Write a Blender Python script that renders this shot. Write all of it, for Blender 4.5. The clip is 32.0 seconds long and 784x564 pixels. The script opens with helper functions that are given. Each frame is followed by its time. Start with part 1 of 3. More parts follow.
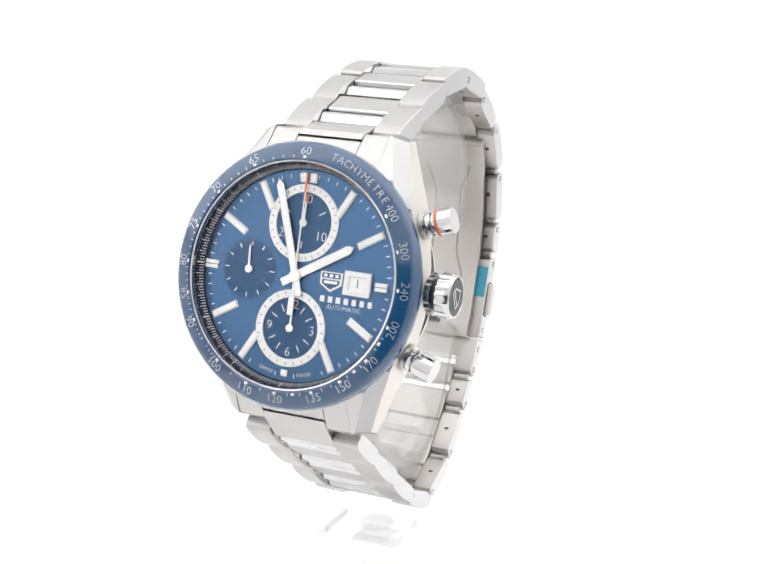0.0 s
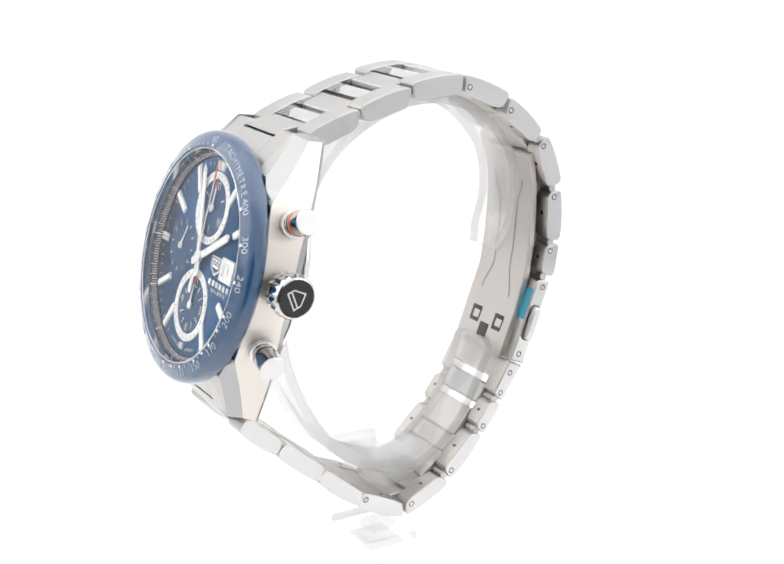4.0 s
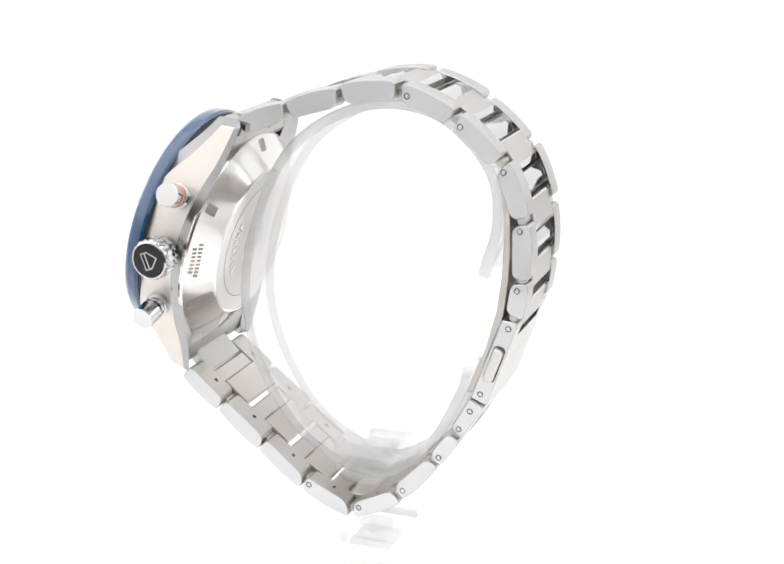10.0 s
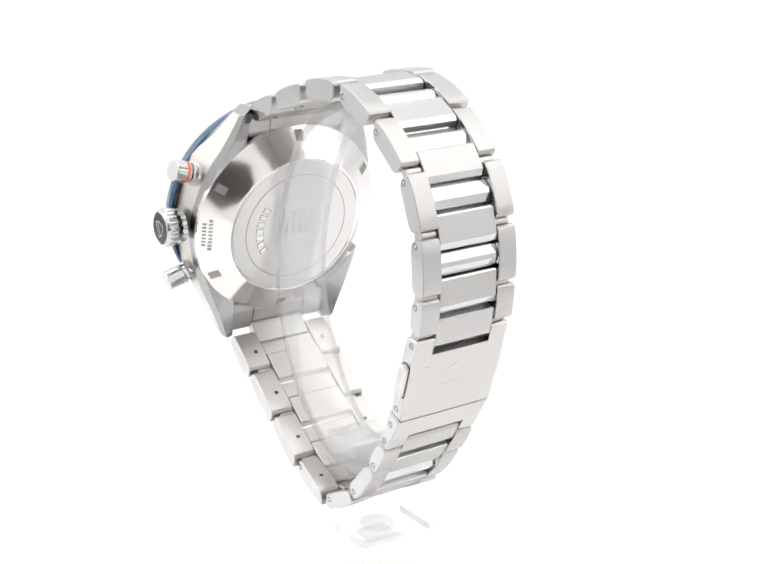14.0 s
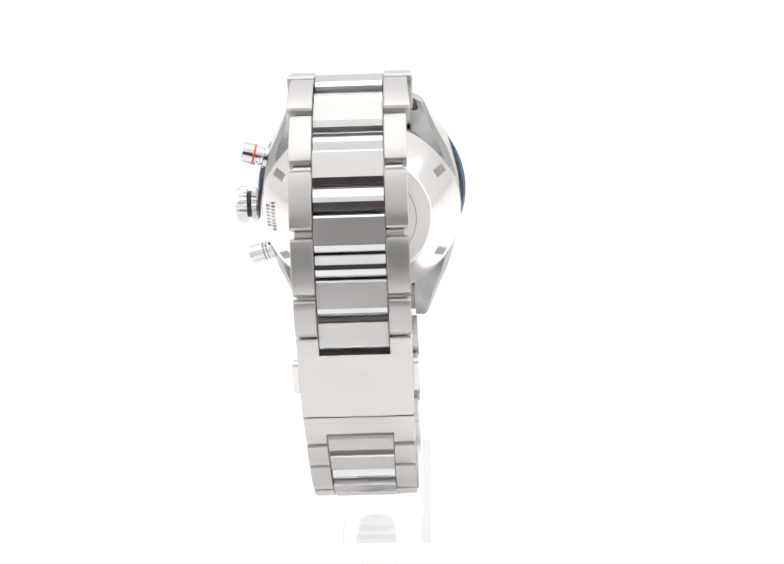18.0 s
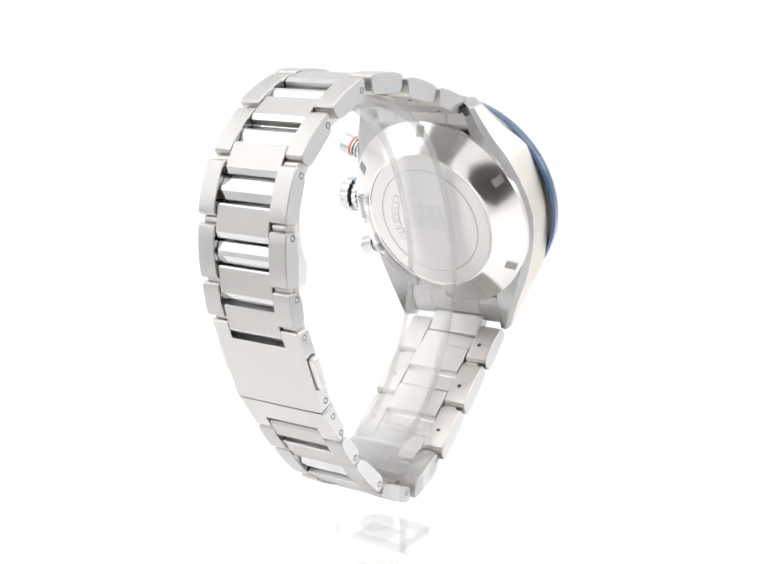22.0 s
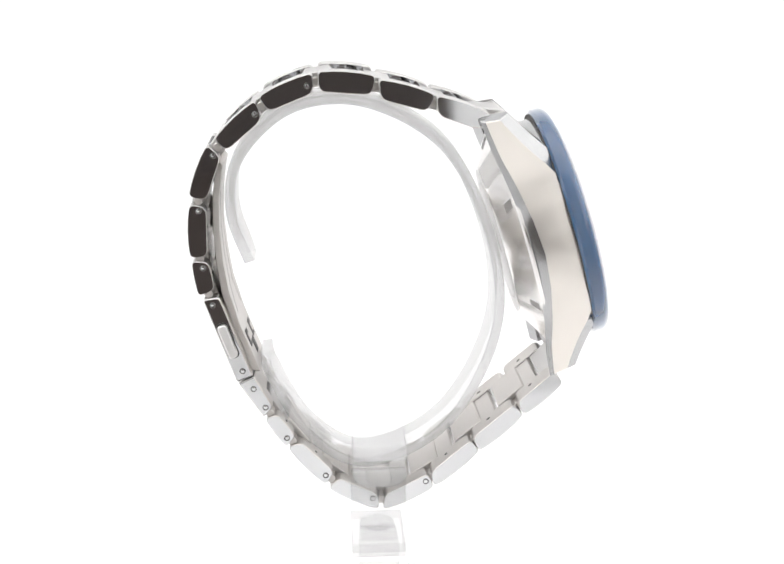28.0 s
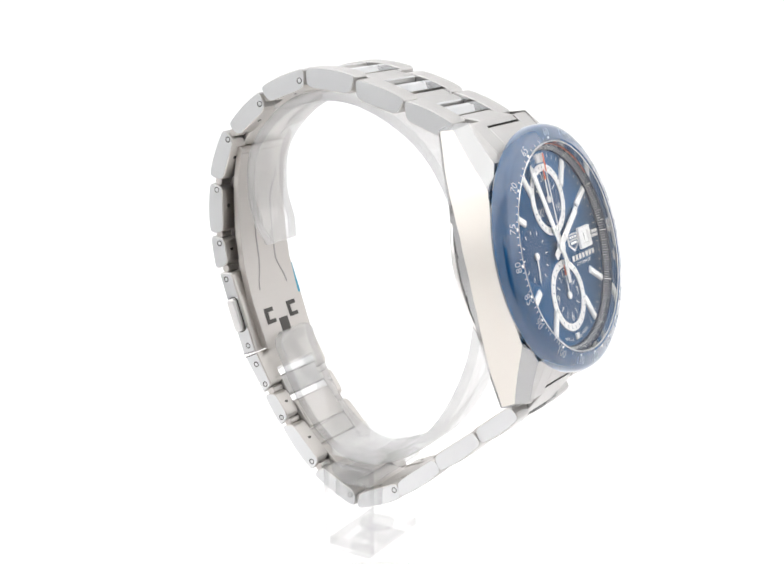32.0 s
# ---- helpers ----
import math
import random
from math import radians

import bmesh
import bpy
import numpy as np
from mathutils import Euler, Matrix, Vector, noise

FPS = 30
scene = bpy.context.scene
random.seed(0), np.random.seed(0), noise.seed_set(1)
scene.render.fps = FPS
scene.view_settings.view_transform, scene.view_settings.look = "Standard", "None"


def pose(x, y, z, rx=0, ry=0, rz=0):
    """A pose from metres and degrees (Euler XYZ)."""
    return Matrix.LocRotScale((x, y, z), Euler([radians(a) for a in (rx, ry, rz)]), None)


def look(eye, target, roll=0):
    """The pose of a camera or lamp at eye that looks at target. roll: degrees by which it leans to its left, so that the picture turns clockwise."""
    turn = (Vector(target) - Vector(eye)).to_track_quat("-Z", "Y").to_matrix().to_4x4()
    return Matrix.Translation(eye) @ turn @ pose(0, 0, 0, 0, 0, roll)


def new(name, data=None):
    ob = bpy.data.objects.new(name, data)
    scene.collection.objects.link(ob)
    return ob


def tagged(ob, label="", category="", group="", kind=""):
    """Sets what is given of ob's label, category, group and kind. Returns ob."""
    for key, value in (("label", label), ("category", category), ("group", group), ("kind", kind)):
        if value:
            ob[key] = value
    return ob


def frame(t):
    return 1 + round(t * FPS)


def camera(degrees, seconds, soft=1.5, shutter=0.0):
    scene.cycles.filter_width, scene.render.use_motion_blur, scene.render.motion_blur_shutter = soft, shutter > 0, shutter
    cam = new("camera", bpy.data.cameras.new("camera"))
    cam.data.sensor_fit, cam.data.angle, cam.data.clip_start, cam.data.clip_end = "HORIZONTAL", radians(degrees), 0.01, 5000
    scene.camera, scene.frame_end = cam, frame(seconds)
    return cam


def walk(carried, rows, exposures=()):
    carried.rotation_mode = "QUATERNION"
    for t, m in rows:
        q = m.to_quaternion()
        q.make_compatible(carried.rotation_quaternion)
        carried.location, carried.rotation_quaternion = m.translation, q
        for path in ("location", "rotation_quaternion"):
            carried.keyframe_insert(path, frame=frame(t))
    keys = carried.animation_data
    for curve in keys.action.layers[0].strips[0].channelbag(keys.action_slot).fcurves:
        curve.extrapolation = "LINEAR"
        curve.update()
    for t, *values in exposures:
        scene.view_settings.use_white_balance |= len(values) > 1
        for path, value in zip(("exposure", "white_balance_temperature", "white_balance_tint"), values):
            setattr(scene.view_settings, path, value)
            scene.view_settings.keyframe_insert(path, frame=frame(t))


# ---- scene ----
# ---------------------------------------------------------------- camera and turning
EYE_Z = 0.135
AXIS_Y = 0.235
TILT, YAW, ROLL = -15.266, -0.748, -0.334
cam = camera(31.739, 32.0, soft=1.65)
STILL = Matrix.Translation((0, -AXIS_Y, EYE_Z)) @ pose(0, 0, 0, 0, 0, YAW) @ pose(0, 0, 0, 90 + TILT) @ pose(0, 0, 0, 0, 0, ROLL)
walk(cam, [(0, STILL), (32.0, STILL)])


def turn(t):
    """Degrees of the turning stand at t seconds."""
    return -163.992 - 8.648 * (t - 16)


# ---------------------------------------------------------------- light
world = bpy.data.worlds.new("dim_room")
scene.world = world
world.use_nodes = True
world.node_tree.nodes["Background"].inputs[0].default_value = (0.5, 0.52, 0.55, 1)
world.node_tree.nodes["Background"].inputs[1].default_value = 0.9
scene.view_settings.exposure = 0.36


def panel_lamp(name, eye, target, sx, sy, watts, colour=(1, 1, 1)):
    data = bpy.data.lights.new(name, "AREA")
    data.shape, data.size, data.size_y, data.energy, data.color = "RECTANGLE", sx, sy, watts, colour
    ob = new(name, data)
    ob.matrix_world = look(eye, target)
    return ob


panel_lamp("ceiling_panel_lamp", (0, -0.025, 0.413), (0, -0.024, 0), 0.50, 0.33, 0.44)
# unseen lamps, added below and behind the sheet to wash the backdrop white
panel_lamp("added_under_lamp", (0, 0.01, -0.07), (0, 0.009, 0.1), 0.44, 0.41, 1.13)
panel_lamp("added_back_lamp", (0, 0.23, 0.18), (0, 0.1, 0.18), 0.46, 0.50, 1.22)
# unseen side fills, added to brighten dial and steel from left and right
panel_lamp("added_side_fill", (-0.254, -0.03, 0.21), (0, -0.03, 0.19), 0.36, 0.40, 0.30)
panel_lamp("added_side_fill", (0.254, -0.03, 0.21), (0, -0.03, 0.19), 0.36, 0.40, 0.30)

# ---------------------------------------------------------------- materials


def material(name, colour, rough=0.5, metal=0.0, **extra):
    m = bpy.data.materials.new(name)
    m.use_nodes = True
    b = m.node_tree.nodes["Principled BSDF"]
    b.inputs["Base Color"].default_value = (*colour, 1)
    b.inputs["Roughness"].default_value = rough
    b.inputs["Metallic"].default_value = metal
    for k, v in extra.items():
        b.inputs[k.replace("_", " ")].default_value = v
    return m


def nodes(m):
    t = m.node_tree
    return t, t.nodes["Principled BSDF"]


def grain(m, scale, rough, bump, stains=0.03):
    """Fine streaks (scale per axis), their relief and faint larger stains."""
    t, b = nodes(m)
    co = t.nodes.new("ShaderNodeTexCoord")
    mp = t.nodes.new("ShaderNodeMapping")
    mp.inputs["Scale"].default_value = scale
    n = t.nodes.new("ShaderNodeTexNoise")
    n.inputs["Scale"].default_value, n.inputs["Detail"].default_value = 1.0, 3.0
    t.links.new(co.outputs["Object"], mp.inputs["Vector"])
    t.links.new(mp.outputs["Vector"], n.inputs["Vector"])
    big = t.nodes.new("ShaderNodeTexNoise")
    big.inputs["Scale"].default_value = 260.0
    t.links.new(co.outputs["Object"], big.inputs["Vector"])
    mix = t.nodes.new("ShaderNodeMath")
    mix.operation = "MULTIPLY_ADD"
    mix.inputs[1].default_value = stains * 2
    t.links.new(big.outputs["Fac"], mix.inputs[0])
    r = t.nodes.new("ShaderNodeMapRange")
    r.inputs["To Min"].default_value, r.inputs["To Max"].default_value = rough[0], rough[1]
    t.links.new(n.outputs["Fac"], r.inputs["Value"])
    t.links.new(r.outputs["Result"], mix.inputs[2])
    t.links.new(mix.outputs[0], b.inputs["Roughness"])
    if bump:
        bp = t.nodes.new("ShaderNodeBump")
        bp.inputs["Strength"].default_value, bp.inputs["Distance"].default_value = bump, 0.00002
        t.links.new(n.outputs["Fac"], bp.inputs["Height"])
        t.links.new(bp.outputs["Normal"], b.inputs["Normal"])
    return m


STEEL = (0.51, 0.50, 0.49)
brushed = grain(material("brushed_steel", STEEL, 0.3, 1.0), (9000, 400, 400), (0.26, 0.44), 0.4)
cone_steel = grain(material("polished_back_steel", (0.78, 0.765, 0.75), 0.1, 1.0), (700, 700, 700), (0.10, 0.16), 0.0, 0.02)
# its dark tone stands for the shade in slots, grooves and engraving
recess_shade_steel = grain(material("painted_recess_shade", (0.33, 0.32, 0.31), 0.4, 1.0), (900, 900, 900), (0.3, 0.5), 0.0)
brushed_cross = grain(material("cross_brushed_steel", (0.57, 0.56, 0.545), 0.3, 1.0), (300, 6000, 6000), (0.20, 0.40), 0.4)
polished = grain(material("polished_steel", (0.615, 0.62, 0.625), 0.06, 1.0), (800, 800, 800), (0.03, 0.08), 0.0, 0.01)
inner_steel = grain(material("satin_inner_steel", (0.57, 0.545, 0.52), 0.35, 1.0), (500, 4000, 4000), (0.28, 0.42), 0.3)
# for dark parts, and as painted shade where holes and gaps aren't cut
dark_steel = material("dark_steel_and_hole_shade", (0.10, 0.095, 0.09), 0.5, 0.8)
# dark tone that paints the shade round the recessed pins
pin_shade = material("painted_pin_shade", (0.16, 0.155, 0.15), 0.5, 0.8)
case_steel = grain(material("brushed_case_steel", (0.70, 0.665, 0.62), 0.3, 1.0), (300, 300, 3000), (0.36, 0.42), 0.0)
facet_steel = grain(material("polished_facet_steel", (0.42, 0.42, 0.42), 0.14, 1.0), (700, 700, 700), (0.20, 0.28), 0.0, 0.01)
back_steel = grain(material("satin_back_steel", (0.70, 0.69, 0.68), 0.3, 1.0), (3000, 3000, 3000), (0.3, 0.4), 0.2)
ceramic = grain(material("blue_ceramic", (0.006, 0.064, 0.170), 0.12, 0.0, Coat_Weight=0.9, Coat_Roughness=0.04, Coat_IOR=1.6), (900, 900, 900), (0.10, 0.16), 0.0, 0.01)
dial_blue = grain(material("sunray_blue_dial", (0.078, 0.165, 0.312), 0.32, 0.9, Anisotropic=0.75, Specular_Tint=(0.12, 0.10, 0.10, 1)), (2500, 2500, 2500), (0.28, 0.40), 0.15)
_t, _b = nodes(dial_blue)
_tan = _t.nodes.new("ShaderNodeTangent")
_tan.direction_type, _tan.axis = "RADIAL", "Z"
_t.links.new(_tan.outputs[0], _b.inputs["Tangent"])
sub_blue = grain(material("matt_blue_subdial", (0.036, 0.092, 0.20), 0.45, 0.5), (3000, 3000, 3000), (0.4, 0.55), 0.2)
flange_dark = material("dark_flange", (0.02, 0.03, 0.06), 0.7, 0.0, Specular_IOR_Level=0.15)
white_print = material("white_print", (0.92, 0.92, 0.90), 0.5)
grey_print = material("silver_print", (0.58, 0.61, 0.64), 0.28, 0.85)
silver = grain(material("silvered_ring", (0.90, 0.89, 0.88), 0.4, 0.1), (2500, 2500, 2500), (0.3, 0.45), 0.2)
hand_steel = material("satin_hand_steel", (0.95, 0.95, 0.94), 0.22, 0.3)
lume = material("white_lume", (0.93, 0.93, 0.91), 0.6)
orange = material("orange_lacquer", (0.75, 0.14, 0.05), 0.35)
black_enamel = material("black_enamel", (0.012, 0.012, 0.013), 0.2)
film_blue = material("blue_film", (0.05, 0.33, 0.48), 0.3)


def clear_solid(name, rough, gloss_share, scatter, tint=0.985, grazing=0.35):
    """Clear plastic or crystal: see-through with a gloss that grows towards grazing; it scatters a share of the light that meets it."""
    m = material(name, (0.97, 0.97, 0.97), 0.4)
    t, b = nodes(m)
    clear = t.nodes.new("ShaderNodeBsdfTransparent")
    clear.inputs[0].default_value = (tint, tint, tint, 1)
    gloss = t.nodes.new("ShaderNodeBsdfGlossy")
    gloss.inputs["Roughness"].default_value = rough
    rim = t.nodes.new("ShaderNodeLayerWeight")
    rim.inputs["Blend"].default_value = 0.5
    power = t.nodes.new("ShaderNodeMath")
    power.operation, power.inputs[1].default_value = "POWER", 4.0
    share = t.nodes.new("ShaderNodeMath")
    share.operation, share.inputs[1].default_value, share.inputs[2].default_value = "MULTIPLY_ADD", grazing, gloss_share
    t.links.new(rim.outputs["Facing"], power.inputs[0])
    t.links.new(power.outputs[0], share.inputs[0])
    body = t.nodes.new("ShaderNodeMixShader")
    t.links.new(share.outputs[0], body.inputs[0])
    t.links.new(clear.outputs[0], body.inputs[1])
    t.links.new(gloss.outputs[0], body.inputs[2])
    tr = t.nodes.new("ShaderNodeBsdfTranslucent")
    tr.inputs[0].default_value = (0.98, 0.98, 0.98, 1)
    milk = t.nodes.new("ShaderNodeMixShader")
    milk.inputs[0].default_value = 0.5
    t.links.new(b.outputs[0], milk.inputs[1])
    t.links.new(tr.outputs[0], milk.inputs[2])
    mx = t.nodes.new("ShaderNodeMixShader")
    mx.inputs[0].default_value = scatter
    t.links.new(body.outputs[0], mx.inputs[1])
    t.links.new(milk.outputs[0], mx.inputs[2])
    t.links.new(mx.outputs[0], t.nodes["Material Output"].inputs[0])
    return m


acrylic = clear_solid("clear_acrylic", 0.05, 0.11, 0.15, 0.99, 0.5)
acrylic_edge = clear_solid("cut_acrylic_edge", 0.08, 0.16, 0.18, 0.75)
acrylic_thin = clear_solid("thin_clear_acrylic", 0.05, 0.04, 0.02, 0.95)
acrylic_foot = clear_solid("cut_foot_acrylic", 0.1, 0.08, 0.05, 0.84)
acrylic_milky = clear_solid("milky_acrylic", 0.1, 0.1, 0.10)
sapphire = clear_solid("sapphire_crystal", 0.0, 0.008, 0.0, 0.995, 0.5)
box_white = grain(material("white_lightbox_board", (0.86, 0.86, 0.86), 0.7), (60, 60, 60), (0.6, 0.75), 0.0)
front_white = grain(material("white_front_board", (0.84, 0.835, 0.83), 0.7), (60, 60, 60), (0.6, 0.75), 0.0)
front_pale = grain(material("pale_front_card", (0.78, 0.775, 0.77), 0.7), (60, 60, 60), (0.6, 0.75), 0.0)
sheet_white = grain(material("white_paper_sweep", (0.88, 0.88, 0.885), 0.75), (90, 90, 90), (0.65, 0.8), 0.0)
# translucent share, so the added lamps below and behind shine through
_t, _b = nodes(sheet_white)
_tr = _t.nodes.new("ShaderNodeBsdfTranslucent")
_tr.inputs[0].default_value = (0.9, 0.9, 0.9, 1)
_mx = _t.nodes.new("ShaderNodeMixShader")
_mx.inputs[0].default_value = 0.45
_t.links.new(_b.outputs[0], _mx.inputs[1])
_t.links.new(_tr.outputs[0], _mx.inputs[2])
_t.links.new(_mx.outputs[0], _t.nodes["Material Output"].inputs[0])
room_dark = grain(material("dark_room_paint", (0.40, 0.35, 0.32), 0.7), (4, 4, 4), (0.6, 0.8), 0.0)
table_dark = grain(material("dark_table_wood", (0.26, 0.21, 0.185), 0.85, Specular_IOR_Level=0.1), (3, 60, 60), (0.8, 0.9), 0.1)

# ---------------------------------------------------------------- mesh helpers (millimetres)
MM = 0.001


def part(name, bm, mat, parent, label="", angle=32, at=None, chooser=None):
    """One mesh under parent, from a bmesh in millimetres."""
    bmesh.ops.recalc_face_normals(bm, faces=bm.faces[:])
    mats = mat if isinstance(mat, (list, tuple)) else [mat]
    if chooser:
        bm.normal_update()
        for f in bm.faces:
            f.material_index = chooser(f)
    bmesh.ops.scale(bm, vec=(MM, MM, MM), verts=bm.verts[:])
    me = bpy.data.meshes.new(name)
    bm.to_mesh(me)
    bm.free()
    for m in mats:
        me.materials.append(m)
    me.shade_smooth()
    me.set_sharp_from_angle(angle=radians(angle))
    ob = new(name, me)
    if parent:
        ob.parent = parent
    if at is not None:
        ob.matrix_basis = at
    if label:
        ob["label"] = label
    return ob


def skin(bm, rings, cap=True, loop=False):
    """Faces between rings of points; each ring closed."""
    vs = [[bm.verts.new(p) for p in r] for r in rings]
    n = len(vs[0])
    pairs = list(zip(vs, vs[1:])) + ([(vs[-1], vs[0])] if loop else [])
    for a, b in pairs:
        for i in range(n):
            bm.faces.new((a[i], a[(i + 1) % n], b[(i + 1) % n], b[i]))
    if cap and not loop:
        bm.faces.new(vs[0][::-1])
        bm.faces.new(vs[-1])
    return bm


def lathe(bm, prof, seg=96, m=None, start=0.0, sweep=360.0):
    """Turn a profile of (radius, height) about z; closed profile if its ends lie on the axis or it loops."""
    rings = []
    for i in range(seg):
        a = radians(start + sweep * i / seg)
        rings.append([Vector((r * math.cos(a), r * math.sin(a), h)) for r, h in prof])
    vs = [[bm.verts.new(m @ p if m else p) for p in r] for r in rings]
    k = len(prof)
    for i in range(seg):
        a, b = vs[i], vs[(i + 1) % seg]
        for j in range(k - 1):
            bm.faces.new((a[j], b[j], b[j + 1], a[j + 1]))
    bmesh.ops.remove_doubles(bm, verts=[v for r in vs for v in r], dist=1e-5)
    return bm


def disc(bm, r, z0, z1, seg=48, m=None, bevel=0.0):
    return lathe(bm, [(0, z0), (r, z0), (r, z1 - bevel), (r - bevel, z1), (0, z1)], seg, m)


def tube(bm, r0, r1, z0, z1, seg=64, m=None, bevel=0.02):
    return lathe(bm, [(r0, z0), (r1, z0), (r1, z1 - bevel), (r1 - bevel, z1), (r0 + bevel, z1), (r0, z1 - bevel), (r0, z0)], seg, m)


def shrink(poly, d):
    """A flat polygon of (u, v) moved inwards by d."""
    n = len(poly)
    area = sum(poly[i][0] * poly[(i + 1) % n][1] - poly[(i + 1) % n][0] * poly[i][1] for i in range(n))
    s = 1 if area > 0 else -1
    out = []
    for i in range(n):
        p, q, r = Vector(poly[i - 1]), Vector(poly[i]), Vector(poly[(i + 1) % n])
        a, b = (q - p).normalized(), (r - q).normalized()
        na, nb = Vector((-a.y, a.x)) * s, Vector((-b.y, b.x)) * s
        w = (na + nb)
        w = w / max(0.3, w.length_squared / 2)
        out.append(tuple(q + w * d))
    return out


def rounded(poly, rad, steps=4):
    """A polygon with its corners rounded; rad: one radius, or one a corner."""
    n = len(poly)
    out = []
    for i in range(n):
        r = rad[i] if isinstance(rad, (list, tuple)) else rad
        p, q, s = Vector(poly[i - 1]), Vector(poly[i]), Vector(poly[(i + 1) % n])
        r0 = min(r, (p - q).length * 0.45, (s - q).length * 0.45)
        if r0 < 0.01:
            out.append(tuple(q))
            continue
        a, b = q + (p - q).normalized() * r0, q + (s - q).normalized() * r0
        for k in range(steps + 1):
            u = k / steps
            out.append(tuple((1 - u) ** 2 * a + 2 * u * (1 - u) * q + u * u * b))
    return out


def prism(bm, poly, x0, x1, bevel=0.15, place=None, ends=(1, 1)):
    """A (y, z) polygon drawn out along x, with bevelled ends."""
    ins = shrink(poly, bevel)
    rings = ([(x0, ins), (x0 + bevel, poly)] if ends[0] else [(x0, poly)]) + ([(x1 - bevel, poly), (x1, ins)] if ends[1] else [(x1, poly)])
    place = place or (lambda x, u, v: Vector((x, u, v)))
    return skin(bm, [[place(x, u, v) for u, v in pl] for x, pl in rings])


def slab(bm, poly, z0, z1, bevel=0.1, m=None):
    """An (x, y) polygon raised along z, with a bevelled upper edge."""
    ins = shrink(poly, bevel) if bevel else poly
    rings = [(z0, poly), (z1 - bevel, poly), (z1, ins)] if bevel else [(z0, poly), (z1, poly)]
    return skin(bm, [[(m @ Vector((u, v, z))) if m else Vector((u, v, z)) for u, v in pl] for z, pl in rings])


def rect(cx, cy, w, h, turned=0.0):
    c, s = math.cos(radians(turned)), math.sin(radians(turned))
    return [(cx + c * u - s * v, cy + s * u + c * v) for u, v in ((-w / 2, -h / 2), (w / 2, -h / 2), (w / 2, h / 2), (-w / 2, h / 2))]


def box(bm, lo, hi, bevel=0.1, m=None):
    poly = [(lo[0], lo[1]), (hi[0], lo[1]), (hi[0], hi[1]), (lo[0], hi[1])]
    ins = shrink(poly, bevel)
    rings = [(lo[2], ins), (lo[2] + bevel, poly), (hi[2] - bevel, poly), (hi[2], ins)]
    return skin(bm, [[(m @ Vector((u, v, z))) if m else Vector((u, v, z)) for u, v in pl] for z, pl in rings])


def lettering(bm, text, size, m, thick=0.03, squeeze=1.0):
    """Built-in letters, centred, laid into bm by m."""
    cu = bpy.data.curves.new("letters", "FONT")
    cu.body, cu.size, cu.align_x, cu.align_y = text, size, "CENTER", "CENTER"
    cu.extrude = thick / 2
    cu.resolution_u = 3
    cu.offset = -0.018 * size
    ob = new("letters", cu)
    me = bpy.data.meshes.new_from_object(ob.evaluated_get(bpy.context.evaluated_depsgraph_get()))
    vs = [bm.verts.new(m @ Vector((v.co.x * squeeze, v.co.y, v.co.z))) for v in me.vertices]
    for p in me.polygons:
        try:
            bm.faces.new([vs[i] for i in p.vertices])
        except ValueError:
            pass
    bpy.data.objects.remove(ob)
    bpy.data.curves.remove(cu)
    bpy.data.meshes.remove(me)
    return bm


def lerp(table, x):
    return float(np.interp(x, [a for a, _ in table], [b for _, b in table]))

# ---------------------------------------------------------------- lightbox (metres)


def plain(name, rings, mat, label, category, kind="structure", loop=False):
    bm = skin(bmesh.new(), rings, True, loop)
    bmesh.ops.scale(bm, vec=(1000, 1000, 1000), verts=bm.verts[:])
    return tagged(part(name, bm, mat, None, angle=40), label, category, kind=kind)


HALF = 0.26
prof = [(-0.2, 0.0), (0.06, 0.0)] + [(0.06 + 0.09 * math.sin(radians(a)), 0.09 - 0.09 * math.cos(radians(a))) for a in range(10, 91, 10)] + [(0.15, 0.416)]
under = [(0.153, 0.416), (0.153, 0.09)] + [(0.06 + 0.093 * math.sin(radians(a)), 0.09 - 0.093 * math.cos(radians(a))) for a in range(80, -1, -10)] + [(-0.2, -0.003)]
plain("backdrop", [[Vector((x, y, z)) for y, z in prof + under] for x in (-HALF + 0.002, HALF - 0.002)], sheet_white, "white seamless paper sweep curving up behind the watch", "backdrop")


def board(name, lo, hi, mat, label, category="wall"):
    bm = box(bmesh.new(), [1000 * v for v in lo], [1000 * v for v in hi], 0.5)
    return tagged(part(name, bm, mat, None), label, category, kind="structure")


board("wall_west", (-HALF - 0.006, -0.2, -0.11), (-HALF, 0.156, 0.42), box_white, "white side board of the light box")
board("wall_east", (HALF, -0.2, -0.11), (HALF + 0.006, 0.156, 0.42), box_white, "white side board of the light box")
board("ceiling", (-HALF, -0.2, 0.418), (HALF, 0.156, 0.424), box_white, "white top board of the light box", "ceiling")
X0, X1, LOW, TOP = -0.060, 0.052, 0.012, 0.152
front = bmesh.new()
for lo, hi in (((-HALF, -0.206, -0.11), (HALF, -0.201, -0.006)), ((-HALF, -0.206, 0.0), (X0, -0.2, TOP)), ((X1, -0.206, 0.0), (HALF, -0.2, TOP)), ((X0 + 0.0005, -0.206, 0.0), (X1 - 0.0005, -0.2, LOW))):
    box(front, [1000 * v for v in lo], [1000 * v for v in hi], 0.2)
tagged(part("wall_south", front, front_white, None), "white front board with an opening for the camera", "wall", kind="structure")
board("wall_south_upper", (-HALF, -0.206, TOP + 0.001), (HALF, -0.2, 0.418), front_pale, "pale card over the camera opening")
